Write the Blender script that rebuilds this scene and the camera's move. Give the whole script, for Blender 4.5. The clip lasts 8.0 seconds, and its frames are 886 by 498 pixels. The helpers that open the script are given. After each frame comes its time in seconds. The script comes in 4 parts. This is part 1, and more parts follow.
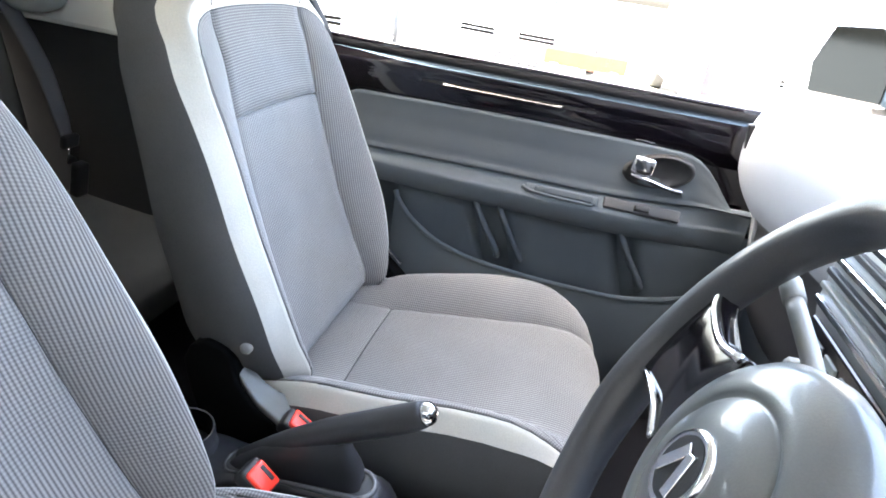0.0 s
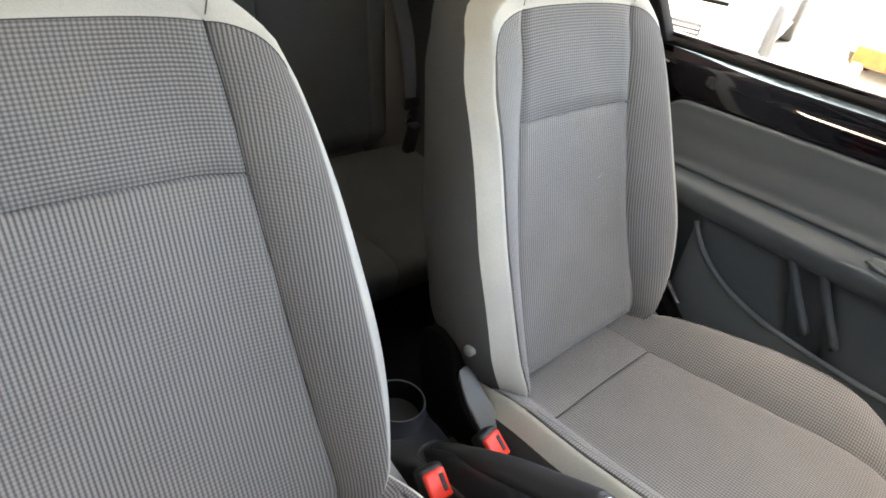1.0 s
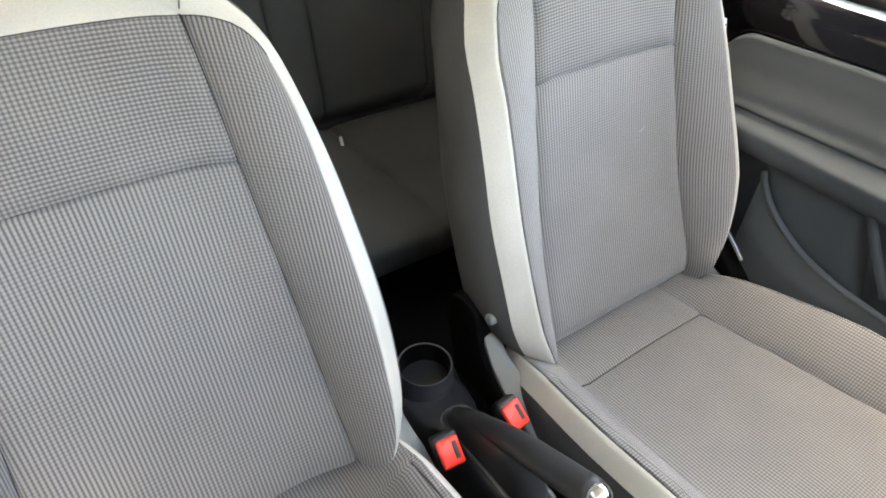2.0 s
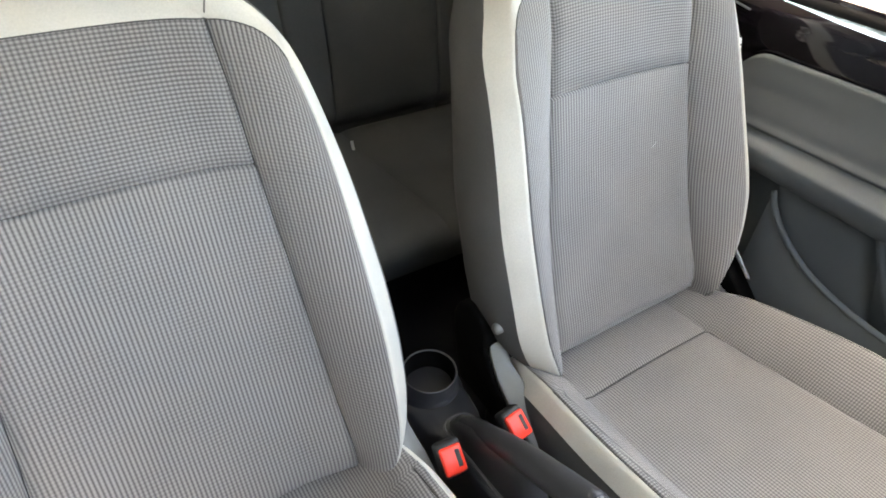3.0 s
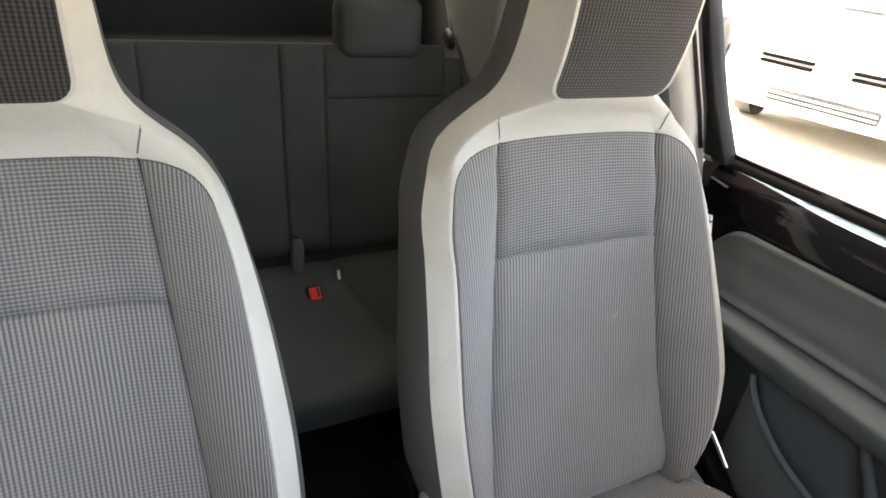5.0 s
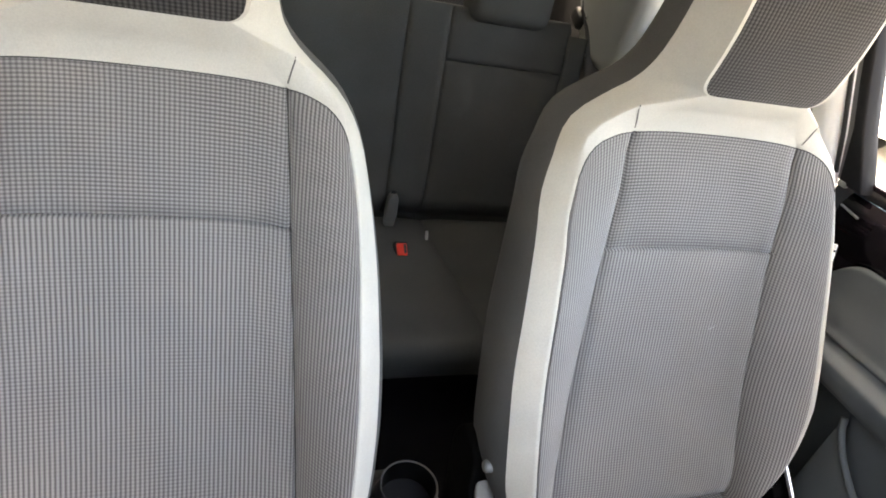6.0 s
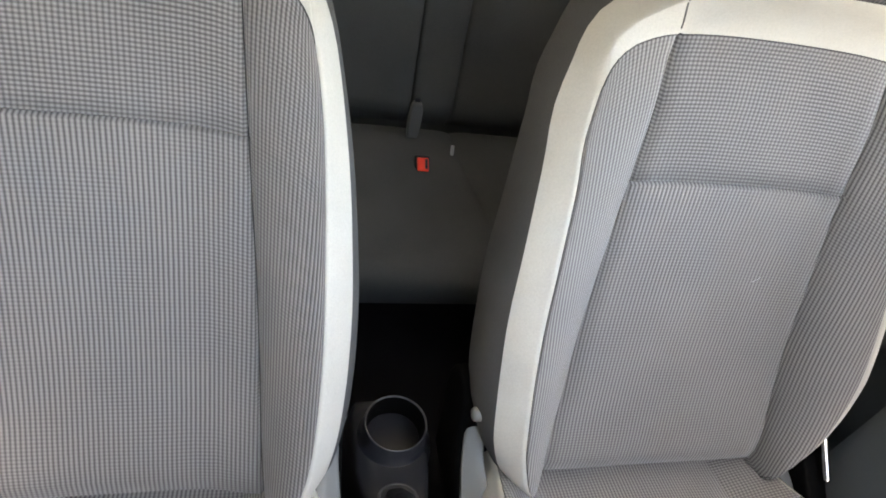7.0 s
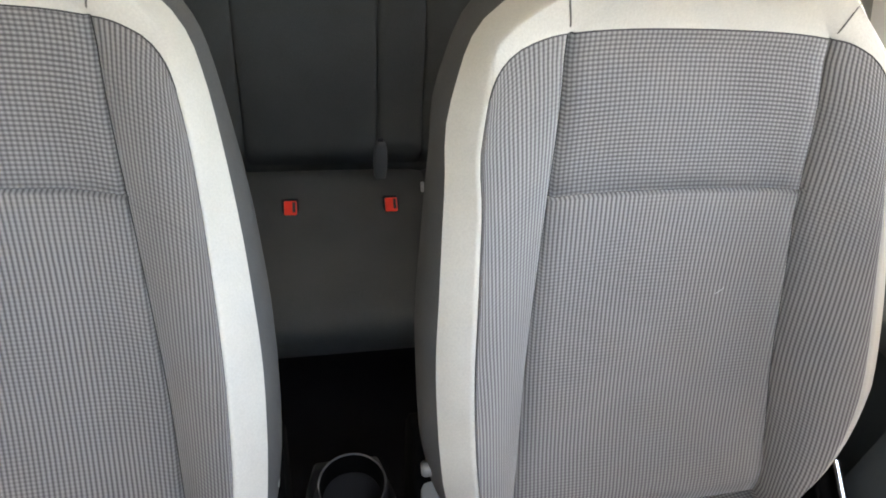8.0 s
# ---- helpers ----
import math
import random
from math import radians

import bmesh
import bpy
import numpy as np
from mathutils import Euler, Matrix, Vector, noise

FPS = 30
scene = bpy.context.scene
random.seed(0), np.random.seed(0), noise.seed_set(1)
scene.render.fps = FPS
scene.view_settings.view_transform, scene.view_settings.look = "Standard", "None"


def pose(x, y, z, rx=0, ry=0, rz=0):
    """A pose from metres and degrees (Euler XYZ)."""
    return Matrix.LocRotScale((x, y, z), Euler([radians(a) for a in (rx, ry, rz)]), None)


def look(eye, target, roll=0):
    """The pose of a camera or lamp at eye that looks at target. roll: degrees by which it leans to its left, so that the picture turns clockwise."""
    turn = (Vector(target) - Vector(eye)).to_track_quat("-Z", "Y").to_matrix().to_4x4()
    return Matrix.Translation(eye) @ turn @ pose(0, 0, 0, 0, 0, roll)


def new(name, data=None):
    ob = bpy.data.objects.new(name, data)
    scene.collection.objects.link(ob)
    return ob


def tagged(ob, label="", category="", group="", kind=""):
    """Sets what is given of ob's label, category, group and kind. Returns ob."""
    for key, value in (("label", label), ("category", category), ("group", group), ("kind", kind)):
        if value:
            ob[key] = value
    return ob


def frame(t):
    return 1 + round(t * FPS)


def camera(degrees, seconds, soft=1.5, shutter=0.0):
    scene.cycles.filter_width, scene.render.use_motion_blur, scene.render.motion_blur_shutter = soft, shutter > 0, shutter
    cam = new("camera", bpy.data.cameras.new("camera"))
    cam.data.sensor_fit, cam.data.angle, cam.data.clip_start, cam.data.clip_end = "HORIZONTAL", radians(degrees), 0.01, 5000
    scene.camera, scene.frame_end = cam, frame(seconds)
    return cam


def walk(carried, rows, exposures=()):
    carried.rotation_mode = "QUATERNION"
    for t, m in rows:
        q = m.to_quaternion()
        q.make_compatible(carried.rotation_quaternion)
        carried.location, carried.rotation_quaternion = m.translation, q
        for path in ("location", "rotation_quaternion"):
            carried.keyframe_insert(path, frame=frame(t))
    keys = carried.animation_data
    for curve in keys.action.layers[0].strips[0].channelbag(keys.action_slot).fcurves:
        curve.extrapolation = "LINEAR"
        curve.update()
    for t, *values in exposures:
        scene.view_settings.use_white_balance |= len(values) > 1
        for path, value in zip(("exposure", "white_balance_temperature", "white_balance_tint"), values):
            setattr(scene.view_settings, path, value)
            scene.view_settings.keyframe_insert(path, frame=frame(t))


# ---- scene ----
cam = camera(73.0, 8.0, soft=1.8)
PATH = [
    (0, (-0.562, -0.31, 1.12), (1.229, -0.007, 0.285), 9.4),
    (0.2, (-0.512, -0.3, 1.12), (1.215, 0.224, 0.259), 16.8),
    (0.4, (-0.481, -0.301, 1.131), (1.15, 0.39, 0.204), 18.1),
    (0.5, (-0.473, -0.31, 1.137), (1.094, 0.484, 0.181), 17.0),
    (1, (-0.435, -0.337, 1.168), (0.807, 0.807, 0.095), 9.8),
    (1.5, (-0.361, -0.364, 1.205), (0.686, 0.865, 0.025), 7.2),
    (2, (-0.316, -0.378, 1.216), (0.574, 0.864, -0.074), 1.9),
    (2.2, (-0.331, -0.375, 1.207), (0.553, 0.883, -0.072), 3.2),
    (3.3, (-0.315, -0.374, 1.232), (0.58, 0.88, -0.043), 4.0),
    (3.5, (-0.283, -0.39, 1.237), (0.687, 0.822, -0.025), 6.9),
    (4, (-0.233, -0.392, 1.229), (0.747, 0.875, 0.032), 9.7),
    (4.2, (-0.219, -0.398, 1.24), (0.685, 0.991, 0.12), 8.3),
    (5.3, (-0.193, -0.394, 1.25), (0.65, 1.154, 0.305), 7.3),
    (5.5, (-0.211, -0.394, 1.243), (0.554, 1.159, 0.241), 9.1),
    (6, (-0.243, -0.382, 1.236), (0.426, 1.178, 0.18), 14.0),
    (6.5, (-0.23, -0.322, 1.223), (0.326, 1.136, -0.028), 18.4),
    (7, (-0.144, -0.308, 1.202), (0.36, 1.108, -0.118), 15.3),
    (7.5, (-0.065, -0.295, 1.201), (0.352, 1.145, -0.123), 9.6),
    (8, (-0.017, -0.294, 1.186), (0.376, 1.227, -0.051), 6.2),
]
EXPOSURES = [(0, 5.53, 6700, 7), (0.5, 5.25, 7900, 7), (1.0, 4.85, 8200, 7), (2.0, 5.26, 8250, 6), (3.5, 5.11, 8250, 6), (4.0, 4.83, 8250, 7), (5.5, 4.66, 8300, 9), (6.0, 5.00, 8350, 10), (6.5, 4.95, 8400, 10), (7.5, 5.00, 8400, 9), (8.0, 4.83, 8400, 9)]
walk(cam, [(t, look(eye, target, roll)) for t, eye, target, roll in PATH], EXPOSURES)


# ---- world, sun ----
SUN_DIR = Vector((-0.11, 0.42, 0.90)).normalized()
w = bpy.data.worlds.new("sky")
scene.world = w
w.use_nodes = True
nt = w.node_tree
sky = nt.nodes.new("ShaderNodeTexSky")
sky.sky_type = "NISHITA"
sky.sun_disc = False
sky.sun_elevation = math.asin(SUN_DIR.z)
sky.sun_rotation = math.atan2(SUN_DIR.x, SUN_DIR.y)
sky.dust_density = 6.0
sky.air_density = 0.7
sky.ozone_density = 0.3
bg = nt.nodes["Background"]
bg.inputs["Strength"].default_value = 0.15
nt.links.new(sky.outputs[0], bg.inputs["Color"])
sun = new("sun", bpy.data.lights.new("sun", "SUN"))
sun.data.energy = 0.6
sun.data.angle = radians(12)
sun.data.color = (1.0, 0.98, 0.955)
sun.matrix_world = look(SUN_DIR * 20, (0, 0, 0))


# ---- materials ----
def mat(name, color, rough=0.5, metal=0.0, vary=0.12, grain=400.0, bump=0.0, large=6.0, coat=0.0, spec=0.5):
    m = bpy.data.materials.new(name)
    m.use_nodes = True
    n, l = m.node_tree.nodes, m.node_tree.links
    b = n["Principled BSDF"]
    b.inputs["Metallic"].default_value = metal
    b.inputs["Coat Weight"].default_value = coat
    b.inputs["Specular IOR Level"].default_value = spec
    tc = n.new("ShaderNodeTexCoord")
    fine = n.new("ShaderNodeTexNoise")
    fine.inputs["Scale"].default_value = grain
    fine.inputs["Detail"].default_value = 3
    big = n.new("ShaderNodeTexNoise")
    big.inputs["Scale"].default_value = large
    big.inputs["Detail"].default_value = 5
    for t in (fine, big):
        l.new(tc.outputs["Object"], t.inputs["Vector"])
    add = n.new("ShaderNodeMath")
    add.operation = "ADD"
    l.new(fine.outputs["Fac"], add.inputs[0])
    l.new(big.outputs["Fac"], add.inputs[1])
    ramp = n.new("ShaderNodeMapRange")
    ramp.inputs["From Min"].default_value = 0.6
    ramp.inputs["From Max"].default_value = 1.4
    ramp.inputs["To Min"].default_value = 1 - vary
    ramp.inputs["To Max"].default_value = 1 + vary
    l.new(add.outputs[0], ramp.inputs["Value"])
    mul = n.new("ShaderNodeVectorMath")
    mul.operation = "SCALE"
    mul.inputs[0].default_value = color
    l.new(ramp.outputs[0], mul.inputs["Scale"])
    l.new(mul.outputs[0], b.inputs["Base Color"])
    rr = n.new("ShaderNodeMapRange")
    rr.inputs["To Min"].default_value = max(0.02, rough - 0.08)
    rr.inputs["To Max"].default_value = min(1.0, rough + 0.08)
    l.new(big.outputs["Fac"], rr.inputs["Value"])
    l.new(rr.outputs[0], b.inputs["Roughness"])
    if bump:
        bp = n.new("ShaderNodeBump")
        bp.inputs["Strength"].default_value = 0.5
        bp.inputs["Distance"].default_value = bump
        l.new(fine.outputs["Fac"], bp.inputs["Height"])
        l.new(bp.outputs[0], b.inputs["Normal"])
    return m


def woven(name, dark, light, pitch_u=0.0047, pitch_v=0.0040, across=0.44, rough=0.95):
    """Ribbed seat cloth: raised pale threads over a dark ground, by UV in metres."""
    m = bpy.data.materials.new(name)
    m.use_nodes = True
    n, l = m.node_tree.nodes, m.node_tree.links
    b = n["Principled BSDF"]
    b.inputs["Roughness"].default_value = rough
    b.inputs["Specular IOR Level"].default_value = 0.15
    b.inputs["Sheen Weight"].default_value = 0.25
    uv = n.new("ShaderNodeUVMap")
    sep = n.new("ShaderNodeSeparateXYZ")
    l.new(uv.outputs[0], sep.inputs[0])

    def math_node(op, a, c=None):
        k = n.new("ShaderNodeMath")
        k.operation = op
        for slot, v in ((0, a), (1, c)):
            if v is None:
                continue
            if isinstance(v, float):
                k.inputs[slot].default_value = v
            else:
                l.new(v, k.inputs[slot])
        return k.outputs[0]

    wob = n.new("ShaderNodeTexNoise")
    wob.inputs["Scale"].default_value = 90.0
    l.new(uv.outputs[0], wob.inputs["Vector"])
    jit = math_node("MULTIPLY", wob.outputs["Fac"], 0.5)
    su = math_node("SINE", math_node("ADD", math_node("MULTIPLY", sep.outputs[0], 2 * math.pi / pitch_u), jit))
    sv = math_node("SINE", math_node("ADD", math_node("MULTIPLY", sep.outputs[1], 2 * math.pi / pitch_v), jit))
    # upright cords, broken by the cross threads more in some patches than in others
    cord = math_node("POWER", math_node("ADD", math_node("MULTIPLY", su, 0.5), 0.5), 0.8)
    weft = math_node("ADD", math_node("MULTIPLY", sv, 0.5), 0.5)
    patch = n.new("ShaderNodeTexNoise")
    patch.inputs["Scale"].default_value = 11.0
    l.new(uv.outputs[0], patch.inputs["Vector"])
    share = n.new("ShaderNodeMapRange")
    share.inputs["From Min"].default_value = 0.35
    share.inputs["From Max"].default_value = 0.65
    share.inputs["To Min"].default_value = max(0.04, across - 0.16)
    share.inputs["To Max"].default_value = across + 0.16
    l.new(patch.outputs["Fac"], share.inputs["Value"])
    keep = math_node("SUBTRACT", 1.0, share.outputs[0])
    h = math_node("ADD", math_node("MULTIPLY", cord, keep), math_node("MULTIPLY", math_node("MULTIPLY", math_node("ADD", math_node("MULTIPLY", cord, 0.45), 0.55), weft), share.outputs[0]))
    big = n.new("ShaderNodeTexNoise")
    big.inputs["Scale"].default_value = 7.0
    big.inputs["Detail"].default_value = 6
    l.new(uv.outputs[0], big.inputs["Vector"])
    hh = math_node("ADD", h, math_node("MULTIPLY", math_node("SUBTRACT", big.outputs["Fac"], 0.5), 0.22))
    mix = n.new("ShaderNodeMix")
    mix.data_type = "RGBA"
    l.new(hh, mix.inputs["Factor"])
    mix.inputs[6].default_value = (*dark, 1)
    mix.inputs[7].default_value = (*light, 1)
    l.new(mix.outputs[2], b.inputs["Base Color"])
    bp = n.new("ShaderNodeBump")
    bp.inputs["Strength"].default_value = 0.6
    bp.inputs["Distance"].default_value = 0.0008
    l.new(h, bp.inputs["Height"])
    l.new(bp.outputs[0], b.inputs["Normal"])
    return m


def glass(name, tint=(0.93, 0.96, 0.94)):
    m = bpy.data.materials.new(name)
    m.use_nodes = True
    n, l = m.node_tree.nodes, m.node_tree.links
    n.remove(n["Principled BSDF"])
    tr, gl, mx, fr = (n.new("ShaderNodeBsdfTransparent"), n.new("ShaderNodeBsdfGlossy"), n.new("ShaderNodeMixShader"), n.new("ShaderNodeFresnel"))
    tr.inputs[0].default_value = (*tint, 1)
    gl.inputs["Roughness"].default_value = 0.02
    fr.inputs[0].default_value = 1.3
    l.new(fr.outputs[0], mx.inputs[0])
    l.new(tr.outputs[0], mx.inputs[1])
    l.new(gl.outputs[0], mx.inputs[2])
    l.new(mx.outputs[0], n["Material Output"].inputs[0])
    return m


CLOTH = woven("seat_cloth", (0.093, 0.089, 0.088), (0.330, 0.317, 0.306), across=0.27)
CLOTH_CROSS = woven("seat_cloth_crosswise", (0.094, 0.090, 0.089), (0.333, 0.320, 0.309), across=0.68)
CLOTH_EVEN = woven("seat_cloth_even", (0.087, 0.083, 0.082), (0.334, 0.321, 0.310), across=0.27)
CLOTH_DARK = woven("headrest_cloth", (0.012, 0.0112, 0.0112), (0.085, 0.080, 0.079))
SEAM_PALE = mat("pale_crease", (0.13, 0.125, 0.115), 0.8)
CLOTH_SIDE = mat("seat_side_cloth", (0.092, 0.092, 0.090), 0.92, vary=0.25, grain=900, bump=0.0008, spec=0.2)
BAND = mat("pale_leatherette", (0.57, 0.555, 0.50), 0.58, vary=0.10, grain=500, bump=0.0005, large=16, spec=0.35)
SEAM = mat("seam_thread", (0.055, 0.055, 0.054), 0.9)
REAR_CLOTH = mat("rear_cloth", (0.074, 0.075, 0.070), 0.95, vary=0.25, grain=700, bump=0.0008, spec=0.2)
BLACK = mat("black_plastic", (0.012, 0.012, 0.013), 0.5, vary=0.2, grain=900, bump=0.0003)
SIDE = mat("dark_side_trim", (0.026, 0.026, 0.028), 0.7, vary=0.2, grain=900, bump=0.0004, spec=0.3)
TRIM = mat("charcoal_door_plastic", (0.090, 0.104, 0.115), 0.78, vary=0.15, grain=1100, bump=0.0004, spec=0.14)
TRIM_SOFT = mat("soft_charcoal_trim", (0.062, 0.073, 0.082), 0.80, vary=0.15, grain=1300, bump=0.0004, spec=0.14)
GREY = mat("satin_grey_plastic", (0.20, 0.21, 0.205), 0.42, vary=0.08, grain=900, bump=0.0002)
BRACKET = mat("satin_mid_grey_plastic", (0.185, 0.190, 0.182), 0.48, vary=0.08, grain=900, bump=0.0002)
GLOSS = mat("gloss_black_paint", (0.005, 0.0036, 0.0055), 0.07, vary=0.05, spec=0.5)
CHROME = mat("chrome", (0.75, 0.76, 0.77), 0.12, metal=1.0, vary=0.03)
# blue of the mirrored sky is put into the metal colour
STRIP = mat("sky_tinted_sill_strip", (0.024, 0.035, 0.047), 0.32, metal=1.0, vary=0.04)
SEALBLACK = mat("black_window_rubber", (0.016, 0.016, 0.018), 0.7, vary=0.2, grain=700, spec=0.12)
RIM = mat("worn_dark_grey_plastic", (0.10, 0.10, 0.10), 0.35, vary=0.3, grain=300)
DEEP = mat("black_plastic_and_cup_shade", (0.0035, 0.0035, 0.0035), 0.75, vary=0.2, grain=900, spec=0.04)
EDGE = mat("lit_pillar_edge", (0.86, 0.86, 0.84), 0.5, vary=0.04)
RUBBER = mat("black_rubber", (0.03, 0.03, 0.033), 0.65, vary=0.2, grain=700)
RED = mat("red_button", (0.98, 0.048, 0.026), 0.38, vary=0.05)
CARPET = mat("black_carpet", (0.010, 0.010, 0.012), 1.0, vary=0.5, grain=1500, bump=0.002, spec=0.1)
LINER = mat("pale_headlining", (0.66, 0.67, 0.64), 0.9, vary=0.06, grain=900, bump=0.0004, spec=0.2)
PILLAR = mat("grey_pillar_trim", (0.30, 0.31, 0.295), 0.8, vary=0.08, grain=900, bump=0.0003, spec=0.2)
WEB = mat("belt_webbing", (0.065, 0.066, 0.070), 0.8, vary=0.25, grain=1200, bump=0.0004)
DASHPAD = mat("white_dash_panel", (0.60, 0.63, 0.65), 0.22, vary=0.03, coat=0.6)
DASH = mat("dark_dash_plastic", (0.04, 0.042, 0.046), 0.55, vary=0.15, grain=900, bump=0.0003)
HUB = mat("grey_hub_plastic", (0.13, 0.142, 0.145), 0.30, vary=0.1, grain=900, bump=0.0002, coat=0.3)
CARGLASS = mat("pale_reflecting_glass", (0.30, 0.33, 0.35), 0.1, vary=0.05, coat=1.0)
WHEEL = mat("worn_wheel_leather", (0.040, 0.041, 0.044), 0.45, vary=0.2, grain=800, bump=0.0003, coat=0.25)
KNOB = mat("pale_grey_knob", (0.19, 0.195, 0.19), 0.4, vary=0.1, grain=900)
CONSOLE = mat("black_console_plastic", (0.030, 0.030, 0.033), 0.34, vary=0.2, grain=900, bump=0.0003)
STALK = mat("grey_belt_sleeve", (0.115, 0.118, 0.115), 0.6, vary=0.15, grain=900, bump=0.0003)
# grey base and mottling stand for blurred reflections on the dark post
POST = mat("dark_post_with_reflections", (0.13, 0.132, 0.138), 0.30, vary=0.35, grain=30, large=12)
LEATHER = mat("black_wheel_leather", (0.028, 0.028, 0.030), 0.42, vary=0.2, grain=800, bump=0.0003)
TAG = mat("white_tag", (0.8, 0.8, 0.78), 0.7)
LINT = mat("grey_white_lint", (0.5, 0.5, 0.49), 0.8)
MIRROR = mat("mirror_glass", (0.013, 0.016, 0.018), 0.05, metal=1.0, vary=0.0)
CARPAINT = mat("white_car_paint", (0.8, 0.8, 0.79), 0.2, vary=0.02, coat=1.0)
DARKPAINT = mat("dark_blue_car_paint", (0.06, 0.09, 0.11), 0.2, vary=0.04, coat=1.0)
TYRE = mat("dusty_tyre_rubber", (0.08, 0.08, 0.078), 0.8, vary=0.2)
LAMP = mat("clear_lamp_plastic", (0.55, 0.57, 0.58), 0.1, vary=0.05, coat=0.5)
MAROON = mat("dark_maroon_board", (0.10, 0.035, 0.04), 0.6, vary=0.3, grain=30)
ORANGE = mat("faded_orange_plastic", (0.40, 0.065, 0.011), 0.6, vary=0.45, grain=9)
GROUND = mat("pale_concrete", (0.41, 0.385, 0.34), 0.9, vary=0.3, grain=40, bump=0.004, large=0.8)
BLOCKER = mat("dark_light_blocker", (0.13, 0.128, 0.124), 0.9, vary=0.3, grain=40, bump=0.004, large=0.8)
GLASS = glass("window_glass")
TINTED = glass("tinted_rear_glass", (0.34, 0.37, 0.36))


# ---- mesh helpers ----
def attach(ob, parent):
    if parent is not None:
        ob.parent = parent
    return ob


def finish(name, me, material, parent, label="", smooth=True):
    me.materials.append(material)
    if smooth:
        for p in me.polygons:
            p.use_smooth = True
    ob = attach(new(name, me), parent)
    if label:
        tagged(ob, label)
    return ob


def part(name, bm, material, parent, label="", smooth=False):
    me = bpy.data.meshes.new(name)
    bm.normal_update()
    bm.to_mesh(me)
    bm.free()
    return finish(name, me, material, parent, label, smooth)


def thing(name, label, category, at=(0, 0, 0), group="", kind=""):
    ob = new(name)
    ob.location = at
    ob.empty_display_size = 0.05
    return tagged(ob, label, category, group, kind)


def grid_normals(p):
    """Normals of a grid of points, averaged with their neighbours."""
    n = np.cross(np.gradient(p, axis=1), np.gradient(p, axis=0))
    n /= np.linalg.norm(n, axis=2, keepdims=True) + 1e-12
    q = np.pad(n, ((1, 1), (1, 1), (0, 0)), mode="edge")
    n = 2 * n + q[2:, 1:-1] + q[:-2, 1:-1] + q[1:-1, 2:] + q[1:-1, :-2]
    return n / (np.linalg.norm(n, axis=2, keepdims=True) + 1e-12)


def surf(name, pts, material, parent, uv=None, label="", closed=False, flip=False, normals=None):
    """A smooth quad sheet through a grid of points; uv in metres."""
    pts = np.asarray(pts, float)
    r, c = pts.shape[:2]
    idx = np.arange(r * c).reshape(r, c)
    faces = []
    for i in range(r - 1):
        for j in range(c if closed else c - 1):
            q = (idx[i, j], idx[i, (j + 1) % c], idx[i + 1, (j + 1) % c], idx[i + 1, j])
            faces.append(tuple(int(k) for k in (q[::-1] if flip else q)))
    me = bpy.data.meshes.new(name)
    me.from_pydata(pts.reshape(-1, 3).tolist(), [], faces)
    if uv is not None:
        flat = np.asarray(uv, float).reshape(-1, 2)
        layer = me.uv_layers.new(name="UVMap")
        order = np.empty(len(me.loops), dtype=np.int32)
        me.loops.foreach_get("vertex_index", order)
        layer.data.foreach_set("uv", flat[order].ravel())
    me.update()
    ob = finish(name, me, material, parent, label)
    if normals is not None:
        me.normals_split_custom_set_from_vertices(np.asarray(normals).reshape(-1, 3).tolist())
    return ob


def smooth_path(pts, n):
    """Catmull-Rom through points, n samples a span."""
    p = [np.array(q, float) for q in pts]
    p = [2 * p[0] - p[1], *p, 2 * p[-1] - p[-2]]
    out = []
    for i in range(1, len(p) - 2):
        for k in range(n):
            t = k / n
            a, b, c, d = p[i - 1], p[i], p[i + 1], p[i + 2]
            out.append(0.5 * (2 * b + (c - a) * t + (2 * a - 5 * b + 4 * c - d) * t * t + (3 * b - a - 3 * c + d) * t**3))
    out.append(p[-2])
    return np.array(out)


def tube(name, pts, radius, material, parent, sides=8, label="", closed=False, flat=1.0):
    """A round (or flattened) bar along a path; radius may be a list."""
    pts = np.asarray(pts, float)
    k = len(pts)
    radii = np.broadcast_to(np.asarray(radius, float), (k,))
    rings = []
    up = np.array([0.03, 0.05, 1.0])
    for i in range(k):
        a, b = (pts[(i - 1) % k], pts[(i + 1) % k]) if closed else (pts[max(i - 1, 0)], pts[min(i + 1, k - 1)])
        d = (b - a) / (np.linalg.norm(b - a) + 1e-9)
        s = np.cross(d, up)
        s /= np.linalg.norm(s) + 1e-9
        u = np.cross(s, d)
        ang = np.linspace(0, 2 * np.pi, sides, endpoint=False)
        rings.append(pts[i] + radii[i] * (np.cos(ang)[:, None] * s + flat * np.sin(ang)[:, None] * u))
    verts = np.array(rings).reshape(-1, 3).tolist()
    faces = []
    for i in range(k if closed else k - 1):
        for j in range(sides):
            m = (i + 1) % k
            faces.append((i * sides + j, m * sides + j, m * sides + (j + 1) % sides, i * sides + (j + 1) % sides))
    if not closed:
        faces += [tuple(range(sides)), tuple((k - 1) * sides + j for j in reversed(range(sides)))]
    me = bpy.data.meshes.new(name)
    me.from_pydata(verts, [], faces)
    me.update()
    return finish(name, me, material, parent, label)


def box_bm(size, at=(0, 0, 0), turn=(0, 0, 0), bevel=0.0, segments=2):
    bm = bmesh.new()
    bmesh.ops.create_cube(bm, size=1.0, matrix=Matrix.Diagonal((*size, 1)))
    if bevel:
        bmesh.ops.bevel(bm, geom=bm.edges[:], offset=bevel, segments=segments, affect="EDGES", profile=0.5)
    bmesh.ops.transform(bm, matrix=pose(*at, *turn), verts=bm.verts[:])
    return bm


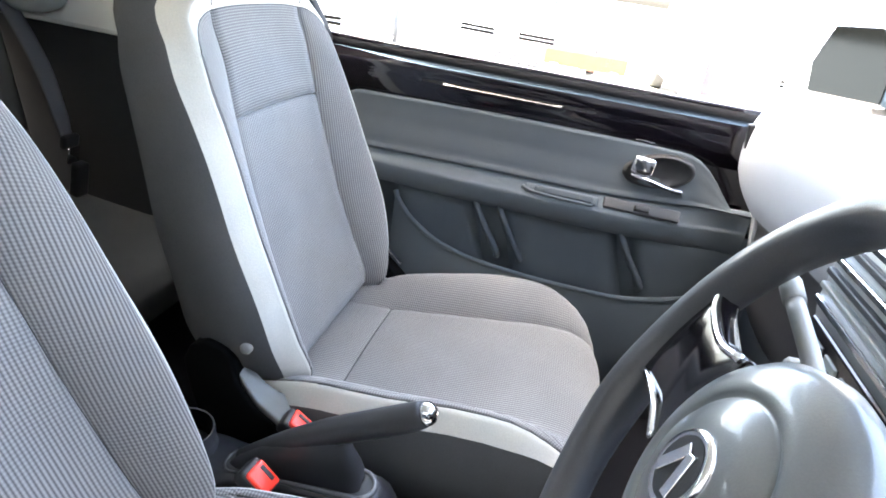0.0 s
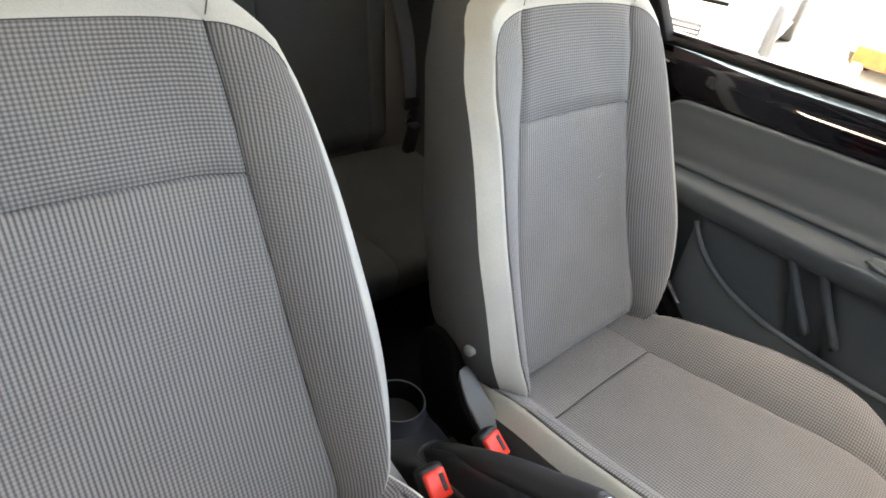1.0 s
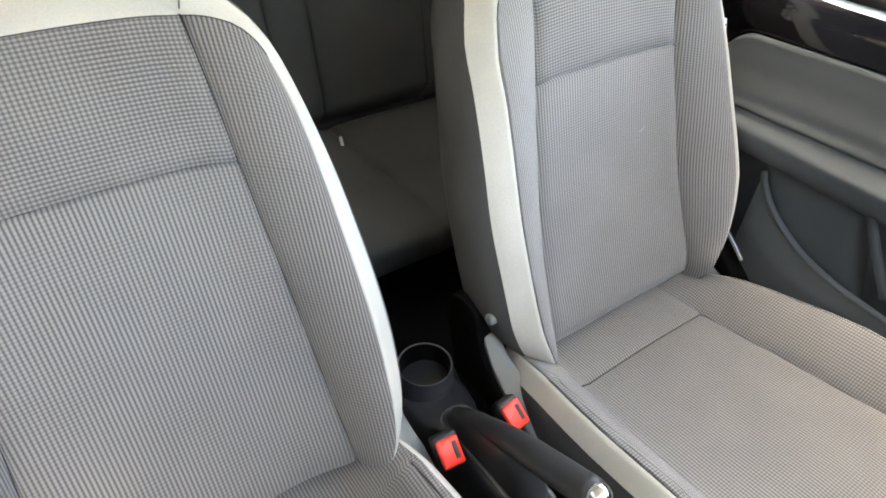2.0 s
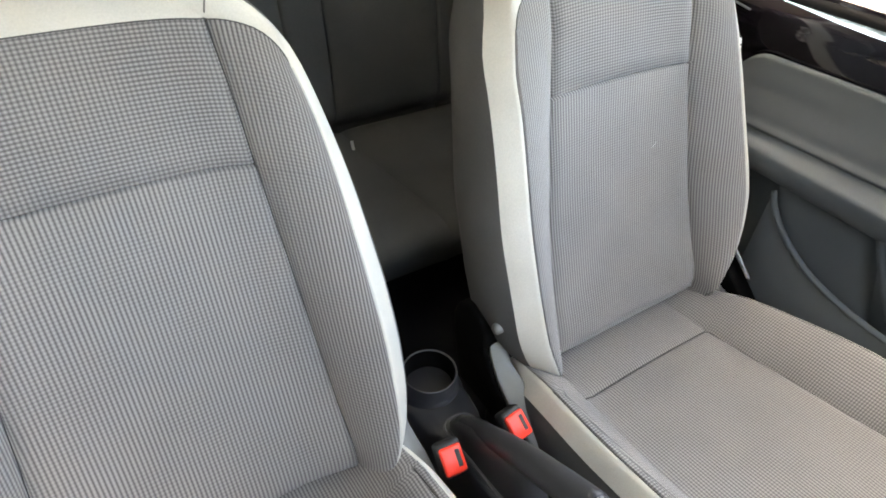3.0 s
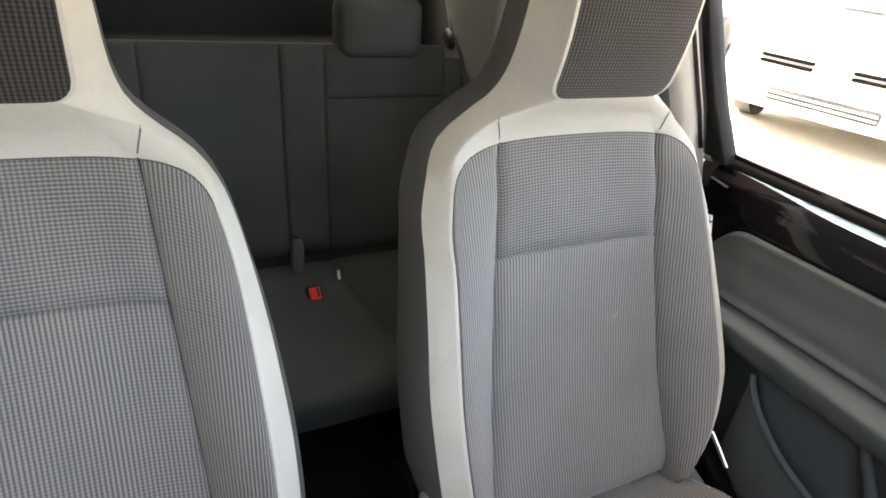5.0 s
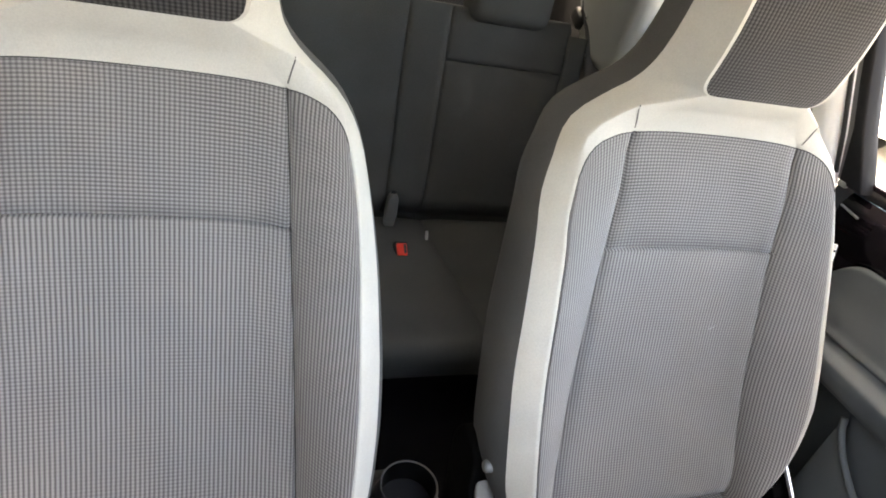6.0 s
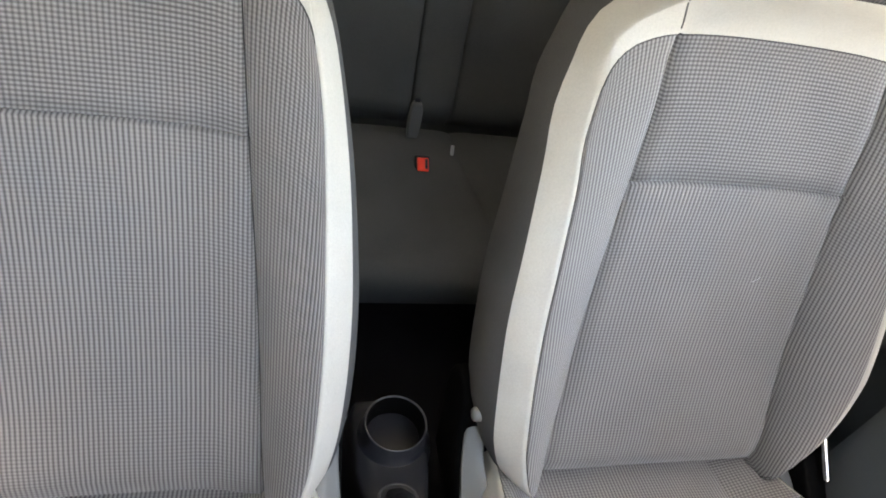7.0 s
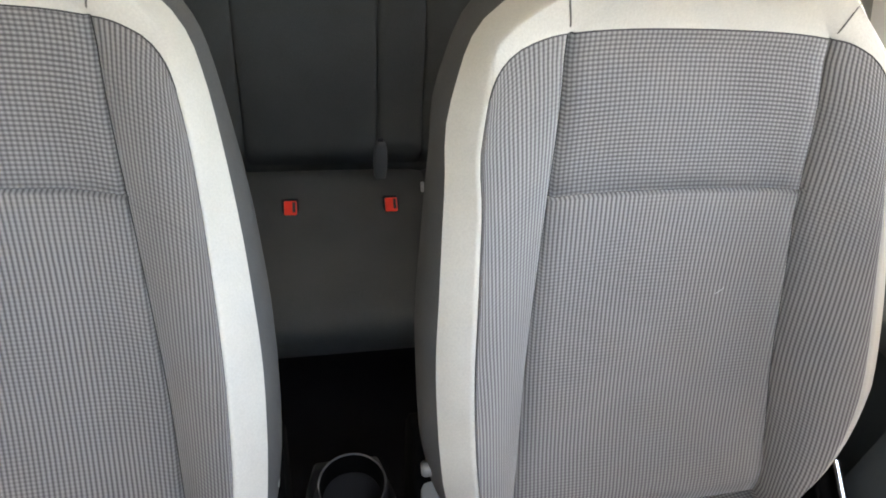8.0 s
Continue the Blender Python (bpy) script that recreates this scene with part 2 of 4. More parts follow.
def prism_bm(poly, axis, lo, hi, bevel=0.0, segments=2):
    """A polygon of two coordinates drawn out along an axis from lo to hi."""
    def at(p, v):
        return {"x": (v, p[0], p[1]), "y": (p[0], v, p[1]), "z": (p[0], p[1], v)}[axis]
    bm = bmesh.new()
    a = [bm.verts.new(at(p, lo)) for p in poly]
    b = [bm.verts.new(at(p, hi)) for p in poly]
    bm.faces.new(a[::-1])
    bm.faces.new(b)
    for i in range(len(poly)):
        j = (i + 1) % len(poly)
        bm.faces.new((a[i], a[j], b[j], b[i]))
    bmesh.ops.recalc_face_normals(bm, faces=bm.faces[:])
    if bevel:
        bmesh.ops.bevel(bm, geom=bm.edges[:], offset=bevel, segments=segments, affect="EDGES", profile=0.5, clamp_overlap=True)
    return bm


def lathe(name, profile, material, parent, at=(0, 0, 0), turn=(0, 0, 0), sides=32, label=""):
    m = pose(*at, *turn)
    ang = np.linspace(0, 2 * np.pi, sides, endpoint=False)
    pts = [[tuple(m @ Vector((r * math.cos(a), r * math.sin(a), z))) for a in ang] for r, z in profile]
    return surf(name, pts, material, parent, label=label, closed=True)


def ss(a, b, x):
    """Smooth step from 0 at a to 1 at b."""
    t = np.clip((x - a) / (b - a), 0, 1)
    return t * t * (3 - 2 * t)


def ease(x, xs, ys):
    """Monotone cubic interpolation through (xs, ys)."""
    xs, ys = np.asarray(xs, float), np.asarray(ys, float)
    if x <= xs[0]:
        return float(ys[0])
    if x >= xs[-1]:
        return float(ys[-1])
    h = np.diff(xs)
    d = np.diff(ys) / h
    m = np.zeros(len(xs))
    m[0], m[-1] = d[0], d[-1]
    for i in range(1, len(xs) - 1):
        if d[i - 1] * d[i] > 0:
            a, b = 2 * h[i] + h[i - 1], h[i] + 2 * h[i - 1]
            m[i] = (a + b) / (a / d[i - 1] + b / d[i])
    i = int(np.searchsorted(xs, x)) - 1
    t = (x - xs[i]) / h[i]
    return float((2 * t**3 - 3 * t**2 + 1) * ys[i] + (t**3 - 2 * t**2 + t) * h[i] * m[i] + (3 * t**2 - 2 * t**3) * ys[i + 1] + (t**3 - t**2) * h[i] * m[i + 1])


# ---- front seats ----
Z_O = [.485, .50, .52, .56, .62, .72, .82, .92, .975, 1.005, 1.03, 1.05, 1.07, 1.09, 1.12, 1.17, 1.22, 1.25, 1.268]
X_O = [.186, .210, .226, .236, .242, .245, .239, .226, .213, .200, .181, .157, .137, .124, .116, .111, .106, .092, .066]
Z_Y = [.485, .496, .51, .53, .60, .70, .80, .89, .97, 1.03, 1.055, 1.085, 1.12, 1.17, 1.22, 1.25, 1.268]
Y_Y = [.045, .030, .023, .027, .055, .090, .118, .140, .159, .176, .170, .147, .133, .122, .118, .130, .165]


def seat_surface():
    """Rows up the front of the backrest, columns across it: places, and the row and column numbers of its seams."""
    rows = []
    n1, n2, n4 = 30, 8, 5
    seam_row = 22
    rs = np.concatenate([np.linspace(0, .735, seam_row), [.739], np.linspace(.743, 1, n1 - seam_row)])
    for r in rs:
        rows.append(("cloth", r))
    for k in range(1, n2 + 1):
        rows.append(("neck", k / n2))
    for k in (.006, .02, .045, .08, .14, .22, .36, .5, .64, .78, .86, .92, .955, .98, .994, 1.0):
        rows.append(("head", k))
    for k in range(1, n4 + 1):
        rows.append(("top", k / n4))
    ca = np.concatenate([np.linspace(0, .97, 8), [1.0]])
    cb = np.concatenate([[.06], np.linspace(.2, .80, 6), [.88, .94, .975, .992, 1.0]])
    cc = np.concatenate([[.08], np.linspace(.2, 1.0, 7)])
    half = [("a", v) for v in ca] + [("b", v) for v in cb] + [("c", v) for v in cc]
    grid, kinds = [], []
    for kind, r in rows:
        line = []
        for k, v in half:
            if kind == "cloth":
                ztop = {"a": 1.033 - .006 * v**3, "b": .978 + .049 * (1 - min(v, 1.0)**2.3)**(1 / 2.3), "c": .978 + .012 * v}[k]
                z = .485 + r * (ztop - .485)
                b = ease(z, [.485, .51, .54, .61, .72, .83, .92, .955, .985, 1.03], [.173, .186, .197, .208, .213, .208, .199, .194, .189, .183])
                a = ease(z, [.485, .54, .60, .76, .89, 1.03], [.168, .159, .152, .143, .135, .128])
                a = min(a, b - .004)
            elif kind == "neck":
                z0 = {"a": 1.033 - .006 * v**3, "b": .978 + .049 * (1 - min(v, 1.0)**2.3)**(1 / 2.3), "c": .978 + .012 * v}[k]
                z = z0 + r * (1.088 - z0)
                a = .128 + r * (.066 - .128)
                b = ease(z, [.985, 1.03, 1.055, 1.075, 1.088], [.189, .183, .146, .102, .074])
            elif kind == "head":
                z = 1.088 + r * .140
                d = max(0.0, 1 - min(r, 1 - r) * .140 / .02)
                a = .086 - .02 * (1 - math.sqrt(1 - d * d))
                b = a + .004
            else:
                z = 1.228 + r * .040
                a, b = .066 * (1 - .45 * r), .098 * (1 - .45 * r)
            o = float(ease(z, Z_O, X_O))
            b = min(b, o - .008)
            a = min(a, b - (.003 if kind == "head" else .012))
            x = {"a": a * v, "b": a + (b - a) * v, "c": b + (o - b) * v}[k]
            y = float(ease(z, Z_Y, Y_Y))
            bol = float(ease(z, [.485, .55, .65, .78, .90, 1.0, 1.06, 1.09], [.024, .052, .060, .050, .034, .018, .0, .0]))
            t = (x - a) / (b - a)
            if t > 0:
                y -= bol * (1 - (1 - min(t, 1)) ** 1.7)
                if k == "c":
                    y += {"cloth": .034, "neck": .034 + .018 * r, "head": .052, "top": .052 - .03 * r}[kind] * v ** (1.0 if kind == "head" else 1.3 + 1.1 * float(ss(0, .3, r)) - 1.3 * float(ss(.65, 1, r)) if kind == "neck" else 1.3)
            else:
                y += .001 * (1 - (x / a) ** 2) if kind == "cloth" else 0
            if kind in ("head", "top", "neck"):
                y += .006 * (x / o) ** 4 * (r if kind == "neck" else 1)
            if kind == "cloth" and abs(r - .739) < 1e-6 and k == "a":
                y += .0065
            if (k, v) == ("a", 1.0) and kind == "cloth":
                y += .0055
            if (k, v) == ("b", 1.0) and kind == "cloth":
                y += .003
            if kind == "cloth":
                y += .0011 * math.sin(31 * x + 17 * z) * math.sin(23 * z + 9 * x + .7)
            line.append((x, y, z))
        grid.append(line)
        kinds.append(kind)
    g = np.array(grid)
    left = g[:, :0:-1].copy()
    left[:, :, 0] *= -1
    full = np.concatenate([left, g], axis=1)
    return full, kinds, len(half), len(ca), len(cb), seam_row


def front_seat(name, label, at, out, recline=0.0, skew=0.0, wide=0.0, depth=1.0, fore=0.0, edge=0.0):
    """One front seat; out is +1 when its door side is at +x; recline in degrees past the usual angle, skew its lean to the side."""
    base = thing(name, label, "car seat", at, "front seats")
    o = np.array((0.0, -.2, .27))
    g, kinds, nh, na, nb, seam_row = seat_surface()
    # fuller towards the door low down, with the lower corner there cut round; wide: how much fuller the tunnel side is at the shoulder
    for i in range(g.shape[0]):
        z = g[i, 0, 2]
        reach = g[i, :, 0] * out
        k = ease(z, [.485, .55, .65, .75, .85, .95], [1.10, 1.10, 1.085, 1.06, 1.02, 1.0])
        reach = np.where(reach > 0, reach * (1 + (k - 1) * ss(.08, .15, reach)), reach)
        f = ease(z, [.485, .525, .548, .57, .592, .635, .68], [.0, .02, .17, .46, .69, .90, 1.0])
        reach = np.where(reach > .167, .167 + (reach - .167) * f, reach)
        f = ease(z, [.485, .52, .56, .60, .66], [.62, .80, .93, .98, 1.0])
        reach = np.where(reach < -.15, -.15 + (reach + .15) * f, reach)
        full = wide * ease(z, [.5, .6, .8, .90, .96, 1.02, 1.075], [.1, .15, .12, .40, 1.0, .9, 0.0])
        reach = reach - full * ss(.130, .200, -reach)
        g[i, :, 0] = reach * out
    ca, sa = math.cos(radians(recline)), math.sin(radians(recline))
    gy, gz = g[:, :, 1] - .04, g[:, :, 2] - .54
    g[:, :, 1], g[:, :, 2] = .04 + gy * ca + gz * sa, .54 + gz * ca - gy * sa
    g[:, :, 0] += (.97 - g[:, :, 2]) * math.tan(radians(skew))
    heights = seat_surface()[0][:, 0, 2]
    # a bolster towards the tunnel that stands farther forward, or an edge band that turns back less
    for i in range(g.shape[0]):
        inner = -g[i, :, 0] * out
        lift = fore * ss(.09, .17, inner) * ease(heights[i], [.485, .55, .90, 1.06], [.8, 1.0, 1.0, 0.0])
        g[i, :, 1] -= lift
        g[i, :, 0] += out * lift * (.16 * ss(.19, .225, inner) - .38 * (1 - ss(.19, .225, inner)) * float(ss(.50, .66, heights[i])))
        turn = edge * ss(.205, .243, inner) * ease(heights[i], [.485, .55, .85, .97], [.9, 1.0, 1.0, 0.0])
        g[i, :, 1] -= turn
        g[i, :, 0] -= .2 * out * turn
    nhb = nh - 1 + na + nb - 1
    turned = np.linspace(0, 1, g.shape[1] - nhb)
    for i in range(kinds.count("cloth")):
        cols = np.arange(nhb, g.shape[1]) if out > 0 else np.arange(g.shape[1] - 1 - nhb, -1, -1)
        g[i, cols, 1] -= .013 * turned * ease(heights[i], [.56, .64, .92, 1.0], [0, 1, 1, 0])
    g = g - o
    mid = nh - 1
    A, B = na - 1, na + nb - 1
    nc = kinds.count("cloth")
    nn = nc + kinds.count("neck")
    nd = nn + kinds.count("head")
    v = np.cumsum(np.r_[0, np.abs(np.diff(g[:, mid, 2])) * 1.05])
    us = np.cumsum(np.concatenate([np.zeros((g.shape[0], 1)), np.linalg.norm(np.diff(g, axis=1), axis=2)], 1), 1)
    us = us - us[:, mid:mid + 1]
    us[seam_row] = (us[seam_row - 1] + us[seam_row + 1]) / 2
    uv = np.stack([us, np.broadcast_to(v[:, None], g.shape[:2])], -1)
    gn = grid_normals(g)
    # the yoke rolls softly into the headrest sides
    zs = g[nc:nd, mid, 2]
    spread = np.exp(-((zs[:, None] - zs[None, :]) / .020) ** 2) * np.gradient(zs)[None, :]
    spread /= spread.sum(1, keepdims=True)
    for c in list(range(mid - A)) + list(range(mid + A + 1, g.shape[1])):
        gn[nc:nd, c] = spread @ gn[nc:nd, c]
    gn /= np.linalg.norm(gn, axis=2, keepdims=True) + 1e-12

    def sheet(nm, r0, r1, c0, c1, m, lab=""):
        bent = gn[r0:r1 + 1, c0:c1 + 1] if r0 >= nc - 1 else None
        return surf(nm, g[r0:r1 + 1, c0:c1 + 1], m, base, uv[r0:r1 + 1, c0:c1 + 1], lab, normals=bent)

    sheet("backrest_panel", 0, seam_row, mid - A, mid + A, CLOTH, "grey ribbed woven cloth centre panel")
    sheet("shoulder_panel", seam_row, nc - 1, mid - A, mid + A, CLOTH_CROSS, "grey ribbed woven cloth upper panel")
    sheet("side_insert", 0, nc - 1, mid - B, mid - A, CLOTH_EVEN, "grey ribbed cloth bolster strip")
    sheet("side_insert", 0, nc - 1, mid + A, mid + B, CLOTH_EVEN, "grey ribbed cloth bolster strip")
    sheet("headrest_panel", nn - 1, nd - 1, mid - A, mid + A, CLOTH_DARK, "dark grey ribbed cloth headrest panel")
    last = g.shape[1] - 1
    sheet("edge_band", 0, nc - 1, 0, mid - B, BAND, "pale grey leatherette edge band")
    sheet("edge_band", 0, nc - 1, mid + B, last, BAND, "pale grey leatherette edge band")
    sheet("neck_band", nc - 1, nn - 1, 0, last, BAND, "pale grey leatherette shoulder yoke")
    sheet("headrest_band", nn - 1, nd - 1, 0, mid - A, BAND, "pale grey leatherette headrest side")
    sheet("headrest_band", nn - 1, nd - 1, mid + A, last, BAND, "pale grey leatherette headrest side")
    sheet("headrest_cap", nd - 1, len(kinds) - 1, 0, last, BAND, "pale grey leatherette headrest top")
    # dark cloth round the back
    ring = [(0, 0), (.002, .007), (.004, .022), (.0045, .045), (.003, .072), (-.008, .099), (-.05, .113)]
    for sgn, col in ((-1, 0), (1, last)):
        pts = []
        for i in range(g.shape[0]):
            e = g[i, col]
            z = heights[i]
            d = float(ease(z, [.485, .56, .70, .86, .96, 1.03, 1.09, 1.2, 1.268], [.95, 1.28, 1.14, .91, .68, .53, .46, .42, .2]))
            puff = float(ease(z, [.485, .58, .80, .95], [2.2, 2.6, 1.9, 1.0]))
            d *= depth
            yb = float(g[i, mid, 1])
            y0 = e[1]
            pts.append([(e[0] + sgn * dx * (puff if dx > 0 else 1) * d, y0 + dy * d * 1.15, e[2]) for dx, dy in ring] + [(float(g[i, mid, 0]), yb + .13 * d, e[2])])
        surf("backrest_side", pts, CLOTH_SIDE, base, label="charcoal cloth backrest side", flip=sgn > 0)
    bottom = [[tuple(p) for p in g[0]], [(p[0] * .9, p[1] + .08, p[2]) for p in g[0]]]
    surf("backrest_underside", bottom, CLOTH_SIDE, base)
    top = [[tuple(p) for p in g[-1]], [(p[0] * .9, float(g[-1, mid, 1]) + .03, p[2] - .002) for p in g[-1]]]
    surf("headrest_top_seam", top, CLOTH_SIDE, base)
    # stitched seams
    for c in (mid - A, mid + A):
        tube("seam", g[:nc, c] + (0, -.0002, 0), .0010, SEAM, base, 5)
        side = np.sign(c - mid)
        crease = [g[nc - 1, c]]
        for i in range(nc, nn):
            want = side * (.128 + .007 * min(1, (i - nc + 1) / 5))
            xs = g[i, :, 0] - g[i, mid, 0]
            if abs(want) > abs(xs[0 if side < 0 else -1]) - .002:
                break
            j = int(np.clip(np.searchsorted(xs, want), 1, len(xs) - 1))
            j, j2 = j - 1, j
            f = (want - xs[j]) / (xs[j2] - xs[j])
            crease.append(g[i, j] * (1 - f) + g[i, j2] * f)
        tube("seam", np.array(crease) + (0, -.0003, .0003), .0009, SEAM_PALE, base, 5)
    tube("seam", g[seam_row, mid - A:mid + A + 1] + (0, .0004, 0), .0009, SEAM, base, 5)
    border = np.concatenate([g[:nc, mid - B], g[nc - 1, mid - B:mid + B + 1], g[nc - 1::-1, mid + B]])
    tube("seam", border + (0, .0002, 0), .0008, SEAM, base, 5)
    # ---- cushion ----
    cy = [.06, .02, -.015, -.044, -.052, -.060, -.11, -.15, -.20, -.25, -.30, -.34, -.38, -.415, -.442, -.462, -.475, -.481, -.480, -.474, -.465]
    cz = [.478, .480, .484, .4862, .4866, .4872, .492, .497, .505, .512, .519, .524, .526, .524, .517, .504, .485, .460, .430, .400, .372]
    ta = np.concatenate([np.linspace(0, .97, 12), [1.0]])
    tb = np.concatenate([[.06], np.linspace(.2, .94, 6), [1.0]])
    tc = np.linspace(.2, 1.0, 6)
    runs = np.concatenate([[0], np.cumsum(np.hypot(np.diff(cy), np.diff(cz)))])

    cr = 4

    def half(inboard):
        """One half of the cushion top; towards the tunnel the centre panel reaches up the bolster, its seam close to the edge band."""
        rows, cuv = [], []
        for y, z, run in zip(cy, cz, runs):
            of = float(ease(run, [0, .05, .15, .35, .45, .50, .56, .64], [.212, .224, .236, .241, .240, .236, .224, .204]))
            bf = of - float(ease(run, [0, .1, .45, .64], [.018, .020, .020, .018]))
            af = min(float(ease(run, [0, .11, .3, .45, .64], [.134, .140, .152, .160, .158])), bf - .012)
            seam = bf - .009 if inboard else af
            rise = float(ease(run, [0, .06, .15, .3, .40, .46, .52, .64], [*((.030, .052, .067) if inboard else (.006, .024, .054)), .067, .058, .046, .026, .006]))
            line, luv = [], []
            for k, t in [("a", q) for q in ta] + [("b", q) for q in tb] + [("c", q) for q in tc]:
                x = {"a": seam * t, "b": seam + (bf - seam) * t, "c": bf + (of - bf) * t}[k]
                q = (x - af) / (bf - af)
                zz = z
                if q > 0:
                    zz += rise * (1 - (1 - min(q, 1)) ** 1.8)
                    if q > 1:
                        zz -= .034 * t ** 1.4 * float(ease(run, [.42, .52], [1, .2]))
                else:
                    zz -= .004 * (x / af) ** 2 - .004
                if abs(run - runs[cr]) < 1e-9:
                    zz -= .0045 * float(1 - ss(-.05, .25, q))
                yy = y + ss(.34, .5, run) * .042 * (x / of) ** 4
                if (k, t) == ("a", 1.0):
                    zz -= .004 * float(ss(.06, .14, run)) * (.5 if inboard else 1)
                if (k, t) == ("b", 1.0):
                    zz -= .003
                zz += .0016 * math.sin(27 * x + 1.3) * math.sin(21 * run + .4) * (1 if run < .5 else 0)
                line.append((x, yy, zz))
                luv.append((x, run))
            rows.append(line)
            cuv.append(luv)
        return np.array(rows), np.array(cuv)

    h, hu = half(out < 0)
    hl, hul = (q[:, :0:-1].copy() for q in half(out > 0))
    hl[:, :, 0] *= -1
    hul[:, :, 0] *= -1
    h = np.concatenate([hl, h], 1) - o
    hu = np.concatenate([hul, hu], 1)
    hs = np.cumsum(np.concatenate([np.zeros((h.shape[0], 1)), np.linalg.norm(np.diff(h, axis=1), axis=2)], 1), 1)
    hu[:, :, 0] = hs - hs[:, len(ta) + len(tb) + len(tc) - 1][:, None]
    m2, A2, B2 = len(ta) + len(tb) + len(tc) - 1, len(ta) - 1, len(ta) + len(tb) - 1
    e2 = h.shape[1] - 1

    def pad(nm, r0, r1, c0, c1, m, lab=""):
        return surf(nm, h[r0:r1 + 1, c0:c1 + 1], m, base, hu[r0:r1 + 1, c0:c1 + 1], lab, flip=True)

    pad("cushion_rear_strip", 0, cr, m2 - A2, m2 + A2, CLOTH, "grey ribbed cloth rear cushion strip")
    pad("cushion_panel", cr, len(cy) - 1, m2 - A2, m2 + A2, CLOTH, "grey ribbed woven cloth seat panel")
    pad("cushion_bolster", 0, len(cy) - 1, m2 - B2, m2 - A2, CLOTH_CROSS, "grey ribbed cloth cushion bolster")
    pad("cushion_bolster", 0, len(cy) - 1, m2 + A2, m2 + B2, CLOTH_CROSS, "grey ribbed cloth cushion bolster")
    for c0, c1 in ((0, m2 - B2), (m2 + B2, e2)):
        pad("cushion_band", 0, 15, c0, c1, BAND, "pale grey leatherette cushion edge")
        pad("cushion_front_edge", 15, len(cy) - 1, c0, c1, CLOTH)
    for sgn, col in ((-1, 0), (1, e2)):
        pts = []
        for i in range(16):
            p = h[i, col]
            low = .375 - o[2]
            pts.append([(p[0] + sgn * dx, p[1], p[2] + (low - p[2]) * f) for dx, f in ((0, 0), (.004, .12), (.006, .4), (.002, .75), (-.02, 1.0))])
        pts.append([tuple(h[16, col]), *[(h[16, col][0] - sgn * .004, h[16, col][1], h[16, col][2] + (.375 - o[2] - h[16, col][2]) * f) for f in (.12, .4, .75, 1.0)]])
        surf("cushion_side", pts, CLOTH_SIDE, base, label="charcoal cloth cushion side", flip=sgn < 0)
    line = h[cr, m2 - A2 + (4 if out > 0 else 0):m2 + A2 + 1 - (0 if out > 0 else 4)]
    tube("seam", line + (0, 0, .0004), .0014, SEAM, base, 5)
    for c in (m2 - A2, m2 + A2):
        tube("seam", h[4:16, c] + (0, 0, .0002), .0013, SEAM, base, 5)
    for c in (m2 - B2, m2 + B2):
        tube("seam", h[3:16, c] + (0, 0, .0002), .0011, SEAM, base, 5)
    # ---- frame, hinges, rails ----
    part("seat_base", prism_bm([(-.10, .10), (.26, .10), (.28, .16), (.24, .20), (-.20, .13), (-.22, .11)], "x", -.20, .20, .012), BLACK, base, "black plastic seat base")
    for s in (-1, 1):
        part("rail", box_bm((.035, .58, .035), (s * .17, .02, .0185), bevel=.004), BLACK, base)
        part("riser", box_bm((.03, .09, .09), (s * .17, .16, .08), bevel=.006), BLACK, base)
        part("riser", box_bm((.03, .09, .09), (s * .17, -.12, .08), bevel=.006), BLACK, base)
        prof = [(.345, .24), (.352, .285), (.340, .312), (.314, .326), (.288, .322), (.272, .304), (.266, .266), (.234, .228), (.19, .204), (.155, .190), (.12, .170), (.10, .155), (.32, .155)]
        lo, hi = (.214, .250) if s > 0 else (-.250, -.214)
        if s == out:
            prof = [(.345, .24), (.352, .285), (.340, .312), (.314, .326), (.288, .322), (.262, .290), (.235, .284), (.165, .226), (.13, .196), (.10, .155), (.32, .155)]
            lo, hi = (.252, .288) if s > 0 else (-.288, -.252)
        part("hinge_cover", prism_bm(prof, "x", lo, hi, .006, 3), DEEP, base, "black plastic hinge cover", True)
        lathe("hinge_knob", [(0.0005, 0), (.0085, .001), (.0088, .004), (.0088, .031), (.0066, .034), (0.0005, .0348)], DEEP if s == out else KNOB, base, (s * .213, .255, .327), (0, s * 90, 0), 16, "small round hinge knob")
        # a broad sloping strip that runs from the knob down beside the cushion
        loops = []
        for y, zl, zr, x0, x1 in ((.266, .278, .280, .224, .240), (.262, .275, .278, .219, .243), (.250, .260, .270, .218, .244), (.234, .241, .256, .218, .245), (.212, .229, .247, .217, .247), (.190, .218, .238, .215, .250), (.165, .206, .228, .210, .250), (.140, .194, .216, .203, .246), (.118, .182, .200, .197, .238), (.104, .172, .184, .198, .230)):
            loops.append([(s * x, y, z) for x, z in ((x0, zr - .004), (x0 + .0008, zr - .001), (x0 + .003, zr), ((x0 + x1) / 2, (zl + zr) / 2 + .0012), (x1 - .003, zl), (x1 - .0008, zl - .001), (x1, zl - .004), (x1 - .002, zl - .018), (x0 + .002, zr - .018))])
        surf("hinge_bracket", loops, BRACKET, base, label="satin grey plastic hinge bracket", closed=True, flip=s < 0)
    part("fold_lever", box_bm((.009, .064, .009), (out * .273, .198, .272), (40, 0, 0), .003), CHROME, base, "slim chrome release lever")
    tagpart = part("side_tag", box_bm((.004, .014, .030), (out * .240, .335, .623), (-16, 0, 0), .001), TAG, base, "white sewn-in fabric tag")
